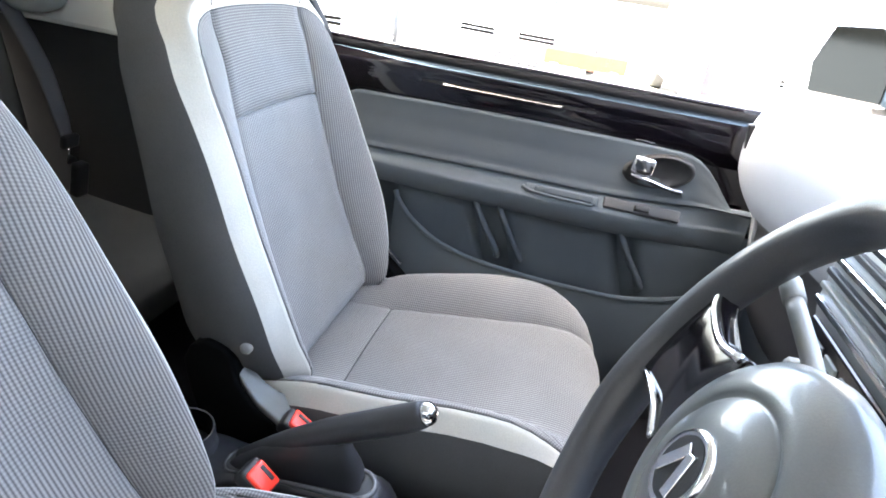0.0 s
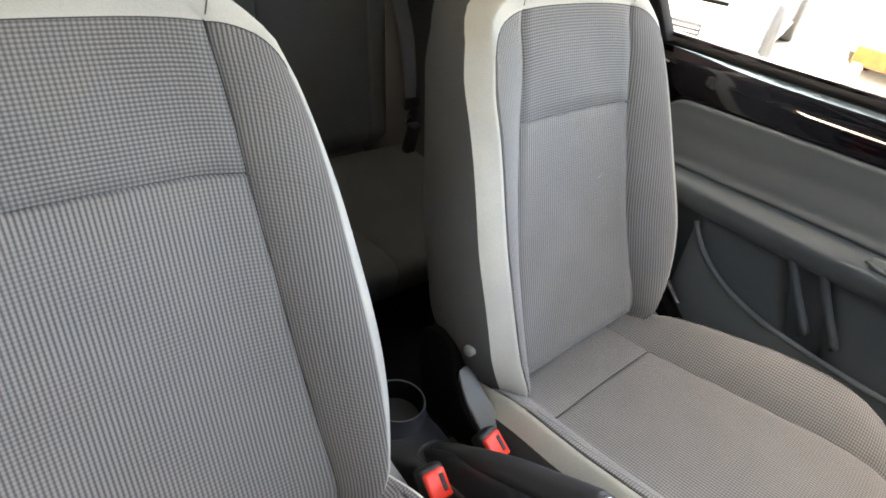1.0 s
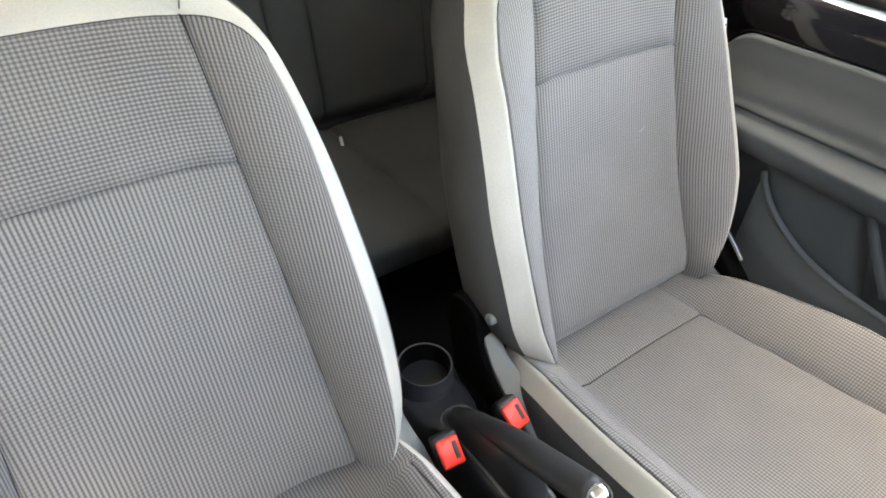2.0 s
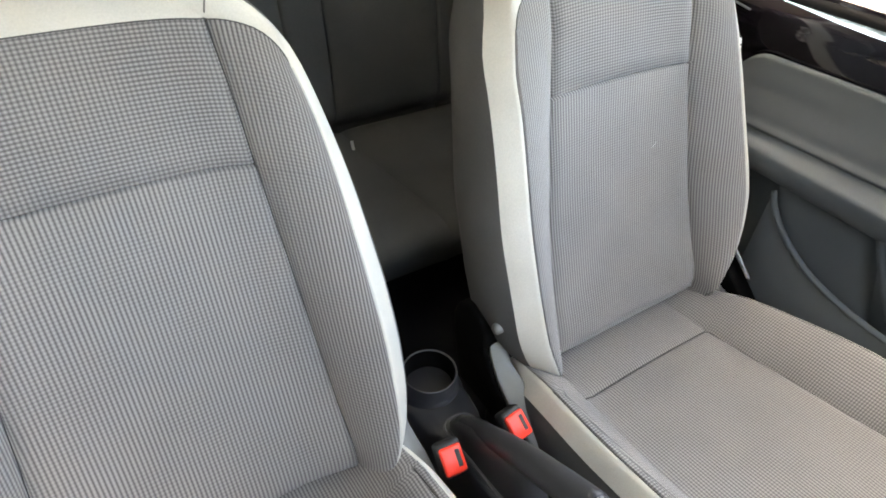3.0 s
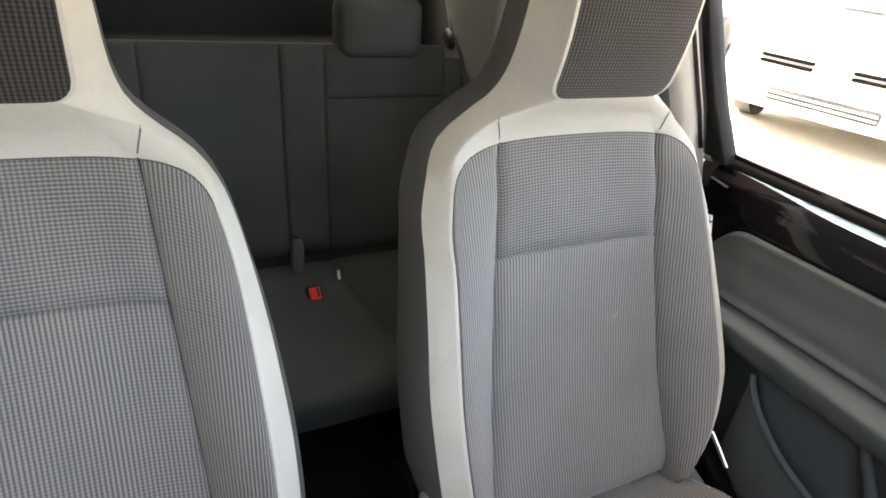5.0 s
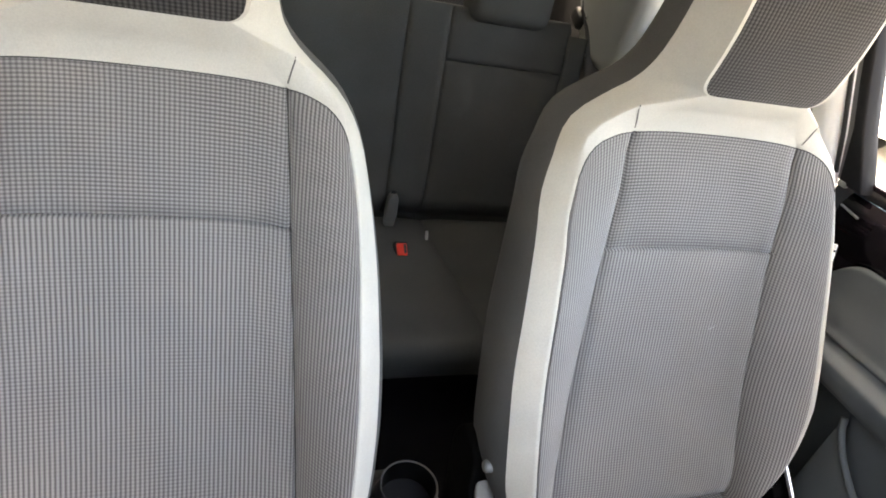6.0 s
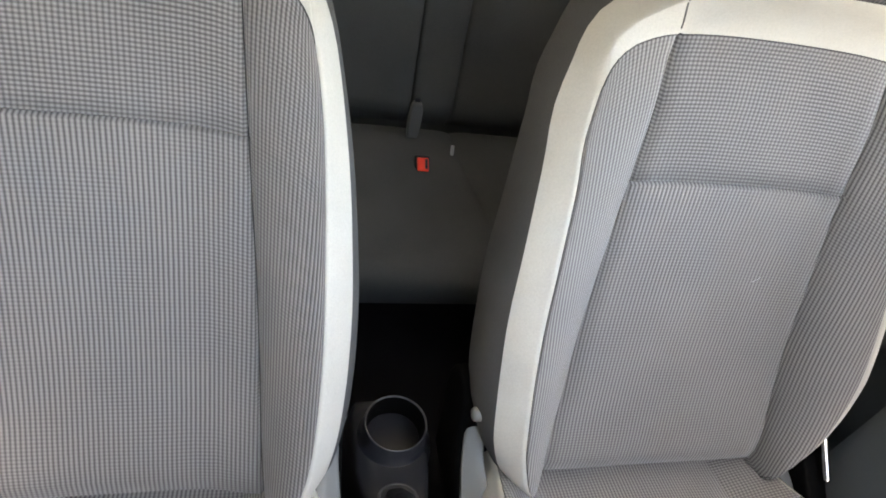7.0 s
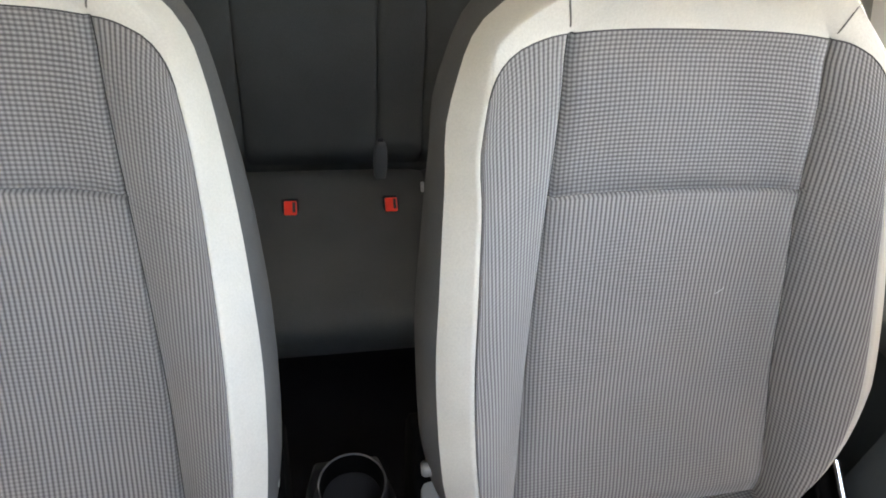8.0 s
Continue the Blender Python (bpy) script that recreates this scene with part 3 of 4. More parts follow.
    for k in range(3):
        part("print_bar", box_bm((.0048, .008, .003), (out * .240, .335 + (.006 - .006 * k) * -.28, .629 - .006 * k), (-16, 0, 0)), SEAM, tagpart)
    return base


front_seat("front_seat", "grey ribbed cloth front passenger seat with pale leatherette edging", (.323, -.2, .27), 1, 0.0, 2.2, wide=.013, edge=.011)
front_seat("front_seat", "grey ribbed cloth driver seat with pale leatherette edging", (-.320, -.196, .276), -1, 7.3, depth=.86, fore=.014)


lint = tube("lint_thread", smooth_path([(.3925, .1112, .7760), (.3950, .1110, .7780), (.3975, .1110, .7805), (.4010, .1122, .7835)], 4), .00035, LINT, None, 5)
tagged(lint, "short white lint thread clinging to the seat cloth", "lint")


# ---- belt buckles ----
def belt_buckle(at, turn, label, group, scale=1.0):
    b = thing("belt_buckle", label, "belt buckle", at, group)
    b.rotation_euler = [radians(a) for a in turn]
    b.scale = (scale,) * 3
    part("housing", box_bm((.034, .046, .024), (0, .000, -.009), bevel=.006, segments=3), BLACK, b, "", True)
    part("button", box_bm((.030 if scale > 1 else .025, .036 if scale > 1 else .032, .012), (0, -.002, .001), bevel=.003, segments=2), RED, b, "bright red release button", True)
    part("tongue_slot", box_bm((.006, .022, .003), (.007, -.001, .0065), bevel=.001), SEAM, b)
    return b


belt_buckle((-.057, -.045, .522), (38, 0, -6), "black belt buckle with a red button beside the driver seat", "front belt buckles", 1.02)
belt_buckle((.048, -.047, .520), (38, 0, 6), "black belt buckle with a red button beside the passenger seat", "front belt buckles", 1.02)


belt_buckle((.122, .700, .500), (32, 0, 0), "black rear belt buckle with a red button sunk in the bench", "rear belt buckles", .98)
belt_buckle((-.075, .700, .499), (32, 0, 0), "black rear belt buckle with a red button sunk in the bench", "rear belt buckles", .98)


# ---- floor and tunnel ----
def slab(name, size, at, material, label, category, bevel=0.0, turn=(0, 0, 0)):
    ob = part(name, box_bm(size, at, turn, bevel), material, None)
    return tagged(ob, label, category, kind="structure")


slab("floor", (1.30, 2.55, .05), (0, .05, .245), CARPET, "black carpeted car floor", "floor")


# ---- centre console with cup holder ----
def centre_console():
    c = thing("centre_console", "black plastic centre console with a cup holder between the seats", "console", (0, 0, .27))
    # body: a lofted tunnel
    rows = []
    for y, hw, z in ((.185, .030, .150), (.170, .044, .180), (.140, .050, .192), (.06, .049, .196), (.03, .044, .198), (.015, .036, .206), (-.06, .032, .216), (-.15, .031, .225), (-.178, .031, .224), (-.19, .034, .214), (-.205, .044, .178), (-.26, .052, .170), (-.34, .056, .165), (-.42, .060, .15)):
        line = []
        for x, dz in ((-1.45, -z), (-1.25, -.10), (-1.08, -.03), (-1.0, -.008), (-.9, -.001), (-.4, 0), (.4, 0), (.9, -.001), (1.0, -.008), (1.08, -.03), (1.25, -.10), (1.45, -z)):
            line.append((x * hw, y, z + dz))
        rows.append(line)
    surf("body", rows, CONSOLE, c, flip=True)
    # cup: outer boss, rim and well
    at = (.004, .106, 0)
    lathe("cup_boss", [(.058, .165), (.054, .184), (.0465, .196), (.0440, .206), (.0430, .224), (.0421, .228)], CONSOLE, c, at, sides=40)
    lathe("cup_rim", [(.0417, .2265), (.0415, .2282), (.0408, .2289), (.0401, .2282), (.0396, .2265)], RIM, c, at, sides=40, label="thin worn grey cup rim")
    # well far blacker than the console: the shade inside is put into its colour
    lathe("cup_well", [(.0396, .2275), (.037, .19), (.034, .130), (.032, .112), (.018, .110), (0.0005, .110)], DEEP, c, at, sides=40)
    # rimmed slot round the handbrake
    def top(y):
        return float(np.interp(y, [-.178, -.15, -.06, .015, .03], [.226, .227, .218, .208, .203]))
    back = [(.024 * math.cos(a), .014 + .020 * math.sin(a)) for a in np.linspace(0, math.pi, 10)]
    fore = [(-.024 * math.cos(a), -.155 - .022 * math.sin(a)) for a in np.linspace(0, math.pi, 10)]
    loop = back + [(-.024, y) for y in (-.03, -.07, -.11)] + fore + [(.024, y) for y in (-.11, -.07, -.03)]
    thick = [.0018 + .0024 * float(ss(.0, .15, .02 - y)) for x, y in loop]
    tube("slot_rim", [(x, y, top(y)) for x, y in loop], thick, RIM, c, 8, "pale worn rim of the handbrake slot", True)
    ys = np.linspace(.032, -.174, 9)
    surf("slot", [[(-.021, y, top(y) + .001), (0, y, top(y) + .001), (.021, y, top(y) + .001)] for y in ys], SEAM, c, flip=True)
    # open tray at the front end
    ring = [(.038 * math.cos(a), -.245 + .075 * math.sin(a), .178) for a in np.linspace(0, 2 * math.pi, 28, endpoint=False)]
    tube("tray_rim", ring, .006, GREY, c, 8, "pale worn tray rim", closed=True)
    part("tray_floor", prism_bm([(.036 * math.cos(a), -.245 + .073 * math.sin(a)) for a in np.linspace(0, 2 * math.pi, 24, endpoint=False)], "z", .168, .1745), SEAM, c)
    return c


centre_console()


def handbrake():
    h = thing("handbrake", "black handbrake lever with a chrome button, pulled up", "handbrake", (0, 0, .27))
    # gaiter: deep at the root, tapering into the grip
    rows = []
    for y, zt, zb, hw in ((.026, .208, .190, .011), (.012, .226, .188, .018), (-.02, .254, .182, .0215), (-.06, .282, .180, .0225), (-.10, .307, .180, .0225), (-.118, .314, .185, .0215), (-.130, .300, .190, .020), (-.140, .280, .195, .0195), (-.150, .266, .200, .018), (-.157, .254, .205, .014), (-.160, .238, .215, .008)):
        cz, hz = (zt + zb) / 2, (zt - zb) / 2
        rows.append([(hw * math.copysign(abs(math.cos(a)) ** .7, math.cos(a)), y, cz + hz * math.copysign(abs(math.sin(a)) ** .7, math.sin(a))) for a in np.linspace(0, 2 * math.pi, 24, endpoint=False)])
    surf("gaiter", rows, LEATHER, h, label="soft black handbrake gaiter", closed=True, flip=True)
    p = smooth_path([(0, .012, .214), (-.001, -.05, .262), (-.003, -.11, .304), (-.006, -.16, .335), (-.009, -.20, .361), (-.011, -.228, .380)], 5)
    tube("grip", p, np.interp(np.linspace(0, 1, len(p)), [0, .25, .5, .75, .95, 1], [.012, .0165, .0185, .0185, .0175, .0155]), LEATHER, h, 14, "black leather handbrake grip")
    d = Vector((-.010, -.19, .13)).normalized()
    q = np.array([np.array((-.011, -.228, .380)) + np.array(d) * k for k in (0, .004, .010, .014, .016)])
    tube("button", q, [.0145, .0148, .0125, .008, .002], CHROME, h, 14, "chrome handbrake button")
    return h


handbrake()


# ---- rear bench ----
def pillow(name, x0, x1, z0, z1, material, parent, bulge=.012, lean=.17, y0=.862, label="", edge=.02):
    """A padded upright panel of the rear backrest."""
    nx, nz = max(6, int((x1 - x0) / .03)), max(6, int((z1 - z0) / .03))
    us = np.r_[0, .15 * edge / max(x1 - x0, .01), edge / (x1 - x0), np.linspace(.18, .82, nx), 1 - edge / (x1 - x0), 1 - .15 * edge / (x1 - x0), 1]
    vs = np.r_[0, .006, .035, np.linspace(.1, .9, nz), .965, .994, 1]
    rows, uv = [], []
    for v in vs:
        line, lu = [], []
        for u in us:
            z = z0 + (z1 - z0) * v
            x = x0 + (x1 - x0) * u
            f = (1 - (2 * u - 1) ** 24) * (1 - (2 * v - 1) ** 24)
            line.append((x, y0 + (z - .52) * lean - bulge * f + .045 * float(1 - ss(.478, .548, z)) ** 2, z))
            lu.append((x, z))
        rows.append(line)
        uv.append(lu)
    return surf(name, rows, material, parent, uv, label)


def rear_bench():
    b = thing("rear_bench", "dark grey cloth rear bench seat with seams and headrests", "car seat", (0, 0, 0))
    seams = [-.560, -.505, -.166, .110, .208, .506, .560]
    names = ["side_bolster", "backrest_panel", "backrest_panel", "centre_strip", "backrest_panel", "side_bolster"]
    for a, c, nm in zip(seams[:-1], seams[1:], names):
        top = .962 if nm == "side_bolster" else .988
        if nm == "backrest_panel" and c - a > .29:
            pillow(nm, a + .001, c - .001, .478, .871, REAR_CLOTH, b, .006, edge=.007)
            pillow("upper_panel", a + .001, c - .001, .873, top, REAR_CLOTH, b, .006, edge=.007)
        else:
            pillow(nm, a + .001, c - .001, .478, top, REAR_CLOTH, b, .006, edge=.007)
    part("backrest_core", prism_bm([(.904, .38), (.906, .52), (.958, .972), (.975, .984), (1.06, .965), (1.02, .38)], "x", -.525, .525, .008), REAR_CLOTH, b)
    # cushion
    prof = [(.868, .445), (.862, .472), (.848, .494), (.826, .504), (.80, .506), (.72, .498), (.62, .490), (.52, .490), (.45, .494), (.415, .492), (.395, .482), (.387, .466), (.390, .445), (.396, .42), (.404, .400)]
    run, runs = 0.0, [0.0]
    for p, q in zip(prof[:-1], prof[1:]):
        run += math.hypot(q[0] - p[0], q[1] - p[1])
        runs.append(run)
    cuts = [-.61, -.245, .205, .61]
    for a, c in zip(cuts[:-1], cuts[1:]):
        us = np.r_[0, .01, .04, np.linspace(.1, .9, 14), .96, .99, 1]
        rows = []
        for (y, z), rr in zip(prof, runs):
            drift = .035 * ss(.10, .40, rr)
            x0 = a + (0 if abs(a) > .5 else math.copysign(drift, a))
            x1 = c + (0 if abs(c) > .5 else math.copysign(drift, c))
            rows.append([(x0 + (x1 - x0) * u, y + .006 * (2 * u - 1) ** 12, z - .010 * (2 * u - 1) ** 14) for u in us])
        surf("cushion_panel", rows, REAR_CLOTH, b, flip=True)
    part("cushion_core", prism_bm([(.90, .28), (.90, .44), (.84, .47), (.43, .47), (.43, .42), (.52, .28)], "x", -.60, .60, .005), CARPET, b)
    for s in (-1, 1):
        hr = part("headrest", box_bm((.205, .085, .135), (s * .342, .958, 1.026), (-6, 0, 0), .034, 5), REAR_CLOTH, b, "dark cloth rear headrest", True)
        for x in (-.05, .05):
            part("post", box_bm((.011, .011, .06), (s * .342 + x, .985, .955), (-6, 0, 0), .003, 2), CHROME, hr)
    return b


rear_bench()


def belt_stalk():
    t = thing("belt_stalk", "grey plastic rear belt stalk standing in the bench gap", "belt stalk", (.11, .845, .52))
    part("sleeve", prism_bm([(-.012, -.018), (.012, -.018), (.0145, .02), (.013, .055), (.008, .068), (-.008, .068), (-.013, .055), (-.0145, .02)], "y", -.056, -.036, .005, 3), STALK, t, "", True)
    part("tab", box_bm((.012, .006, .012), (0, -.043, .069), bevel=.002), BLACK, t)
    return t


belt_stalk()
iso = part("anchor_tag", box_bm((.007, .006, .022), (.194, .752, .506), (-20, 0, 4), .0015), LINT, None)
tagged(iso, "small white child seat anchor tag in the bench seam", "anchor tag")


# ---- passenger door ----
def passenger_door():
    d = thing("door_1", "charcoal plastic passenger door trim under a gloss black frame", "car door", (.66, 0, .27), kind="structure")
    ox, oz = -.66, -.27

    def S(nm, pts, m, lab="", flip=False):
        q = np.array(pts, float)
        q[..., 0] += ox
        q[..., 2] += oz
        return surf(nm, q, m, d, label=lab, flip=flip)

    def T(nm, pts, r, m, lab="", n=8, flat=1.0):
        q = np.array(pts, float)
        q[..., 0] += ox
        q[..., 2] += oz
        return tube(nm, q, r, m, d, n, lab, flat=flat)

    def BX(nm, size, at, m, lab="", turn=(0, 0, 0), bevel=.004, parent=None):
        return part(nm, box_bm(size, (at[0] + ox, at[1], at[2] + oz), turn, bevel, 3), m, parent or d, lab, True)

    ys = np.linspace(.225, -.86, 60)
    # outer skin that closes the door
    part("outer_skin", prism_bm([(.05, .02), (.075, .3), (.06, .60), (.035, .70), (.012, .702), (.012, .02)], "y", -.90, .26, .004), GLOSS, d, "gloss black painted door skin", True)
    # gloss black painted sheet above the trim
    rows = []
    for y in ys:
        k = .08 + .92 * float(ss(-.20, .02, -y))
        c = float(ss(.00, -.05, y) * (1 - ss(-.28, -.36, y)))
        rows.append([(.668, y, .855), (.660, y, .872), (.657, y, .886), (.656 - .0005 * c, y, .900), (.6563 - .0020 * c, y, .9090), (.6565 - .0026 * c, y, .9106), (.6566 - .0015 * c, y, .9116), (.6566 + .0015 * c, y, .9141), (.6567 + .0026 * c, y, .9150), (.657 + .0028 * c, y, .9180), (.657 - .002 * k + .0040 * c, y, .926), (.6600 - .0030 * k, y, .9340 + .001 * k), (.6704 - .0124 * k, y, .9478 - .0078 * k)])
    S("painted_frame", rows, GLOSS, "gloss black painted metal frame")
    rows = []
    for y in ys:
        k = .08 + .92 * float(ss(-.20, .02, -y))
        rows.append([(.6705 - .0125 * k * v, y, .9485 - .0062 * k * v - .0012 * v ** 4) for v in (0, .2, .45, .7, .9, 1)])
    S("sill_strip", rows, STRIP, "satin sill strip tinted with the blue of the reflected sky")
    prof = [(.672, .946), (.670, .952), (.6715, .963), (.675, .968), (.682, .969), (.684, .95)]
    S("window_seal", [[(x, y, z) for x, z in prof] for y in ys], SEALBLACK, "dark rubber window seal")
    T("seal_lip", [(.677, y, .9695) for y in ys[1:-1:3]], .0016, RIM, "thin paler lip of the seal", 6)
    # upper trim, rounded at the front and the rear
    us = np.r_[np.linspace(0, .12, 16), np.linspace(.14, 1, 38)]
    rows = []
    for u in us:
        y = .185 - u * .885
        top = .868 + .008 * math.sin(u * 3) - .055 * float(np.clip(1 - u / .075, 0, 1)) ** 2.4 - .115 * ss(.80, 1.0, u) ** 1.6
        low = .7595 + .004 * ss(.0, .4, u) + .017 * ss(.6, 1, u)
        line = []
        for v in np.r_[0, .006, .015, .03, .05, .08, .12, .16, np.linspace(.22, .8, 8), .86, .9, .94, .97, .985, 1.0]:
            z = top + (low - top) * v
            x = .659 - .009 * math.sqrt(1 - (1 - min(1, v / .06)) ** 2) - .005 * ss(.05, .4, v) - (.013 * ss(.35, .9, v) + .007 * ss(.86, .965, v)) * (1 - .6 * ss(.75, 1, u)) + .002 * ss(.975, 1, v)
            line.append((x, y, z))
        rows.append(line)
    S("upper_trim", rows, TRIM_SOFT, "soft charcoal upper door trim")
    # armrest ledge along the door
    rows = []
    for u in np.linspace(0, 1, 40):
        y = .19 - u * .885
        zt = .761 + .004 * ss(.0, .4, u) + .017 * ss(.6, 1, u)
        ze = .742 - .006 * ss(.05, .45, u) + .006 * ss(.7, 1, u)
        k = 1 - .55 * ss(.72, 1.0, u)
        sec = [(.645, zt + .003), (.631, zt + .000), (.6275, zt - .004), (.6245, zt - .009), (.6215, zt - .014), (.6165, ze + .0055), (.6125, ze + .0015), (.6100, ze - .0015), (.6090, ze - .006), (.6105, ze - .018), (.616, ze - .034), (.627, ze - .048), (.654, ze - .056)]
        sec = [(.655 - (.655 - x) * k, z) for x, z in sec]
        rows.append([(x, y, z) for x, z in sec])
    S("armrest", rows, TRIM, "charcoal door armrest ledge")
    # pull cup in the armrest, with its raised lip
    BX("pull_cup", (.022, .150, .014), (.6235, -.330, .7475), TRIM, "moulded grip recess", (0, -60, 0), .006)
    BX("cup_recess", (.014, .118, .006), (.6180, -.335, .7505), TRIM_SOFT, "", (0, -60, 0), .003)
    T("cup_lip", [(.620, -.250, .7500), (.6145, -.270, .7445), (.6130, -.33, .7420), (.6130, -.395, .7420)], .0035, TRIM, "", 6)
    sw = BX("switch_plate", (.024, .150, .012), (.6235, -.490, .7520), DASH, "dark window switch plate", (0, -60, 0), .004)
    BX("window_switch", (.013, .030, .008), (.6175, -.490, .7555), BLACK, "black window switch", (0, -60, 0), .003, sw)
    # inner handle
    rings = []
    for f, x in ((1.0, .650), (.97, .636), (.88, .632), (.80, .637), (.4, .641), (.01, .642)):
        rings.append([(x, -.503 + .068 * f * math.cos(a), .829 + (.034 * math.sin(a) - .010 * math.cos(a)) * f) for a in np.linspace(0, 2 * math.pi, 36)])
    S("handle_bowl", rings, BLACK, "black oval handle bowl")
    BX("door_handle", (.016, .044, .036), (.624, -.470, .838), CHROME, "chrome inner door handle", (6, 0, 4), .007)
    T("handle_edge", smooth_path([(.626, -.452, .818), (.622, -.49, .812), (.624, -.53, .803), (.632, -.556, .800)], 5), .0042, CHROME, "chrome lower handle edge", 8)
    # lower panel with three raised pads
    S("lower_panel", [[(.652, y, z) for z in np.linspace(.73, .30, 10)] for y in np.linspace(.215, -.86, 12)], TRIM_SOFT, "charcoal lower door panel")

    def pad(y0, y1, z0, z1):
        rows = []
        for u in np.r_[0, .02, .06, np.linspace(.12, .88, 10), .94, .98, 1]:
            line = []
            for v in np.r_[0, .03, .08, np.linspace(.15, .9, 8), .96, 1]:
                f = (1 - (2 * u - 1) ** 8) * (1 - (2 * v - 1) ** 10)
                line.append((.6515 - .020 * f, y0 + (y1 - y0) * u - .066 * v, z0 + (z1 - z0) * v))
            rows.append(line)
        S("pocket_pad", rows, TRIM_SOFT)
    pad(.03, -.150, .697, .50)
    pad(-.210, -.454, .700, .50)
    pad(-.482, -.690, .704, .50)
    # upright ribs between the pads
    for y0, y1 in ((-.156, -.224), (-.208, -.274), (-.462, -.532)):
        T("pocket_rib", smooth_path([(.642, y0, .702), (.629, y0 - .004, .690), (.628, (y0 + y1) / 2, .640), (.630, y1, .590), (.640, y1 - .002, .575)], 4), .0075, TRIM_SOFT, "", 8)
    # map pocket
    rim = smooth_path([(.632, .016, .676), (.628, .004, .655), (.622, -.030, .622), (.616, -.090, .588), (.612, -.164, .568), (.610, -.25, .559), (.608, -.33, .556), (.607, -.42, .556), (.607, -.50, .560), (.609, -.57, .574), (.612, -.64, .595), (.620, -.74, .612)], 5)
    T("pocket_rim", rim, .0055, TRIM, "rounded rim of the map pocket", 8)
    rows = [[(p[0] + .001, p[1], p[2]), (p[0] - .003, p[1], p[2] - .03), (p[0] - .003, p[1], .45), (p[0] + .004, p[1], .39), (p[0] + .02, p[1], .34), (.652, p[1], .31)] for p in rim]
    S("map_pocket", rows, TRIM, "charcoal plastic map pocket")
    # rear end of the window frame
    part("frame_post", prism_bm([(.216, .688), (.250, .688), (.275, .752), (.314, .830), (.432, 1.08), (.412, 1.08), (.294, .830), (.259, .764)], "x", -.010, .022, .004), POST, d, "dark window frame post, greyed for its blurred reflections", True)
    part("post_edge", prism_bm([(.198, .686), (.242, .686), (.268, .764), (.302, .830), (.420, 1.08), (.401, 1.08), (.283, .830), (.248, .764)], "x", -.014, .020, .003), SEALBLACK, d, "black edge of the window opening", True)
    T("post_seal", [(.650, .256, .965), (.650, .280, 1.02), (.650, .320, 1.10), (.650, .440, 1.34)], .0035, RUBBER, "", 6)
    BX("frame_clip", (.010, .016, .010), (.650, .235, .957), GREY, bevel=.003)
    BX("trim_nick", (.004, .036, .003), (.655, .205, .925), GREY, turn=(8, 0, 0), bevel=.001)
    part("frame_rail", prism_bm([(.40, 1.065), (.40, 1.095), (-.30, 1.095), (-.30, 1.065)], "x", -.004, .016, .003), GLOSS, d, "gloss black upper window frame", True)
    pane = S("pane", [[(.674, y, .96), (.660, y + .02, 1.33)] for y in (.30, 0.0, -.25)] + [[(.674, -.75, .96), (.674, -.76, .98)]], GLASS, "clear side window pane")
    pane.visible_shadow = False
    return d


passenger_door()


def driver_door():
    """The closed door behind the camera: skin, trim, seal and window."""
    d = thing("door_2", "charcoal plastic driver door trim under a gloss black frame", "car door", (-.66, 0, .27), kind="structure")
    part("outer_skin", prism_bm([(-.05, .02), (-.075, .3), (-.06, .60), (-.035, .70), (-.012, .702), (-.012, .02)], "y", -.90, .26, .004), GLOSS, d, "gloss black painted door skin", True)
    part("upper_trim", prism_bm([(-.010, .04), (.006, .05), (.010, .42), (.030, .45), (.030, .48), (.012, .50), (.014, .58), (.004, .60), (-.010, .60)], "y", -.86, .20, .006), TRIM_SOFT, d, "soft charcoal door trim", True)
    part("painted_frame", prism_bm([(-.010, .602), (.003, .606), (.003, .64), (-.002, .672), (-.010, .676)], "y", -.86, .225, .003), GLOSS, d, "gloss black painted metal frame", True)
    part("window_seal", prism_bm([(-.024, .68), (-.012, .680), (-.010, .700), (-.016, .706), (-.024, .706)], "y", -.86, .225, .002), SEALBLACK, d, "dark rubber window seal", True)
    part("frame_post", prism_bm([(.196, .688), (.240, .688), (.262, .752), (.302, .830), (.420, 1.08), (.384, 1.08), (.266, .830), (.227, .764)], "x", -.022, .010, .005), GLOSS, d, "gloss black window frame post", True)
    part("frame_rail", prism_bm([(.40, 1.065), (.40, 1.095), (-.30, 1.095), (-.30, 1.065)], "x", -.016, .004, .003), GLOSS, d, "gloss black upper window frame", True)
    q = surf("pane", [[(-.014, y, .69), (0.0, y + .02, 1.06)] for y in (.30, 0.0, -.25)] + [[(-.014, -.75, .69), (-.014, -.76, .71)]], GLASS, d, label="clear side window pane")
    q.visible_shadow = False
    return d


driver_door()


# ---- wing mirror outside the passenger window ----
def wing_mirror():
    m = thing("wing_mirror", "dark wing mirror outside the passenger window", "wing mirror", (.86, -.85, 1.06))
    m.rotation_euler = (0, 0, radians(32))
    part("shell", prism_bm([(-.09, -.06), (.10, -.07), (.12, 0.0), (.09, .09), (-.03, .10), (-.085, .04)], "y", -.09, 0, .02, 4), DARKPAINT, m, "", True)
    part("glass", prism_bm([(-.078, -.05), (.09, -.058), (.105, 0), (.08, .078), (-.025, .086), (-.073, .035)], "y", .001, .005, .001), MIRROR, m, "reflecting mirror glass")
    part("arm", box_bm((.16, .05, .03), (-.12, -.05, -.075), (0, -12, 0), .008, 2), BLACK, m)
    return m


wing_mirror()


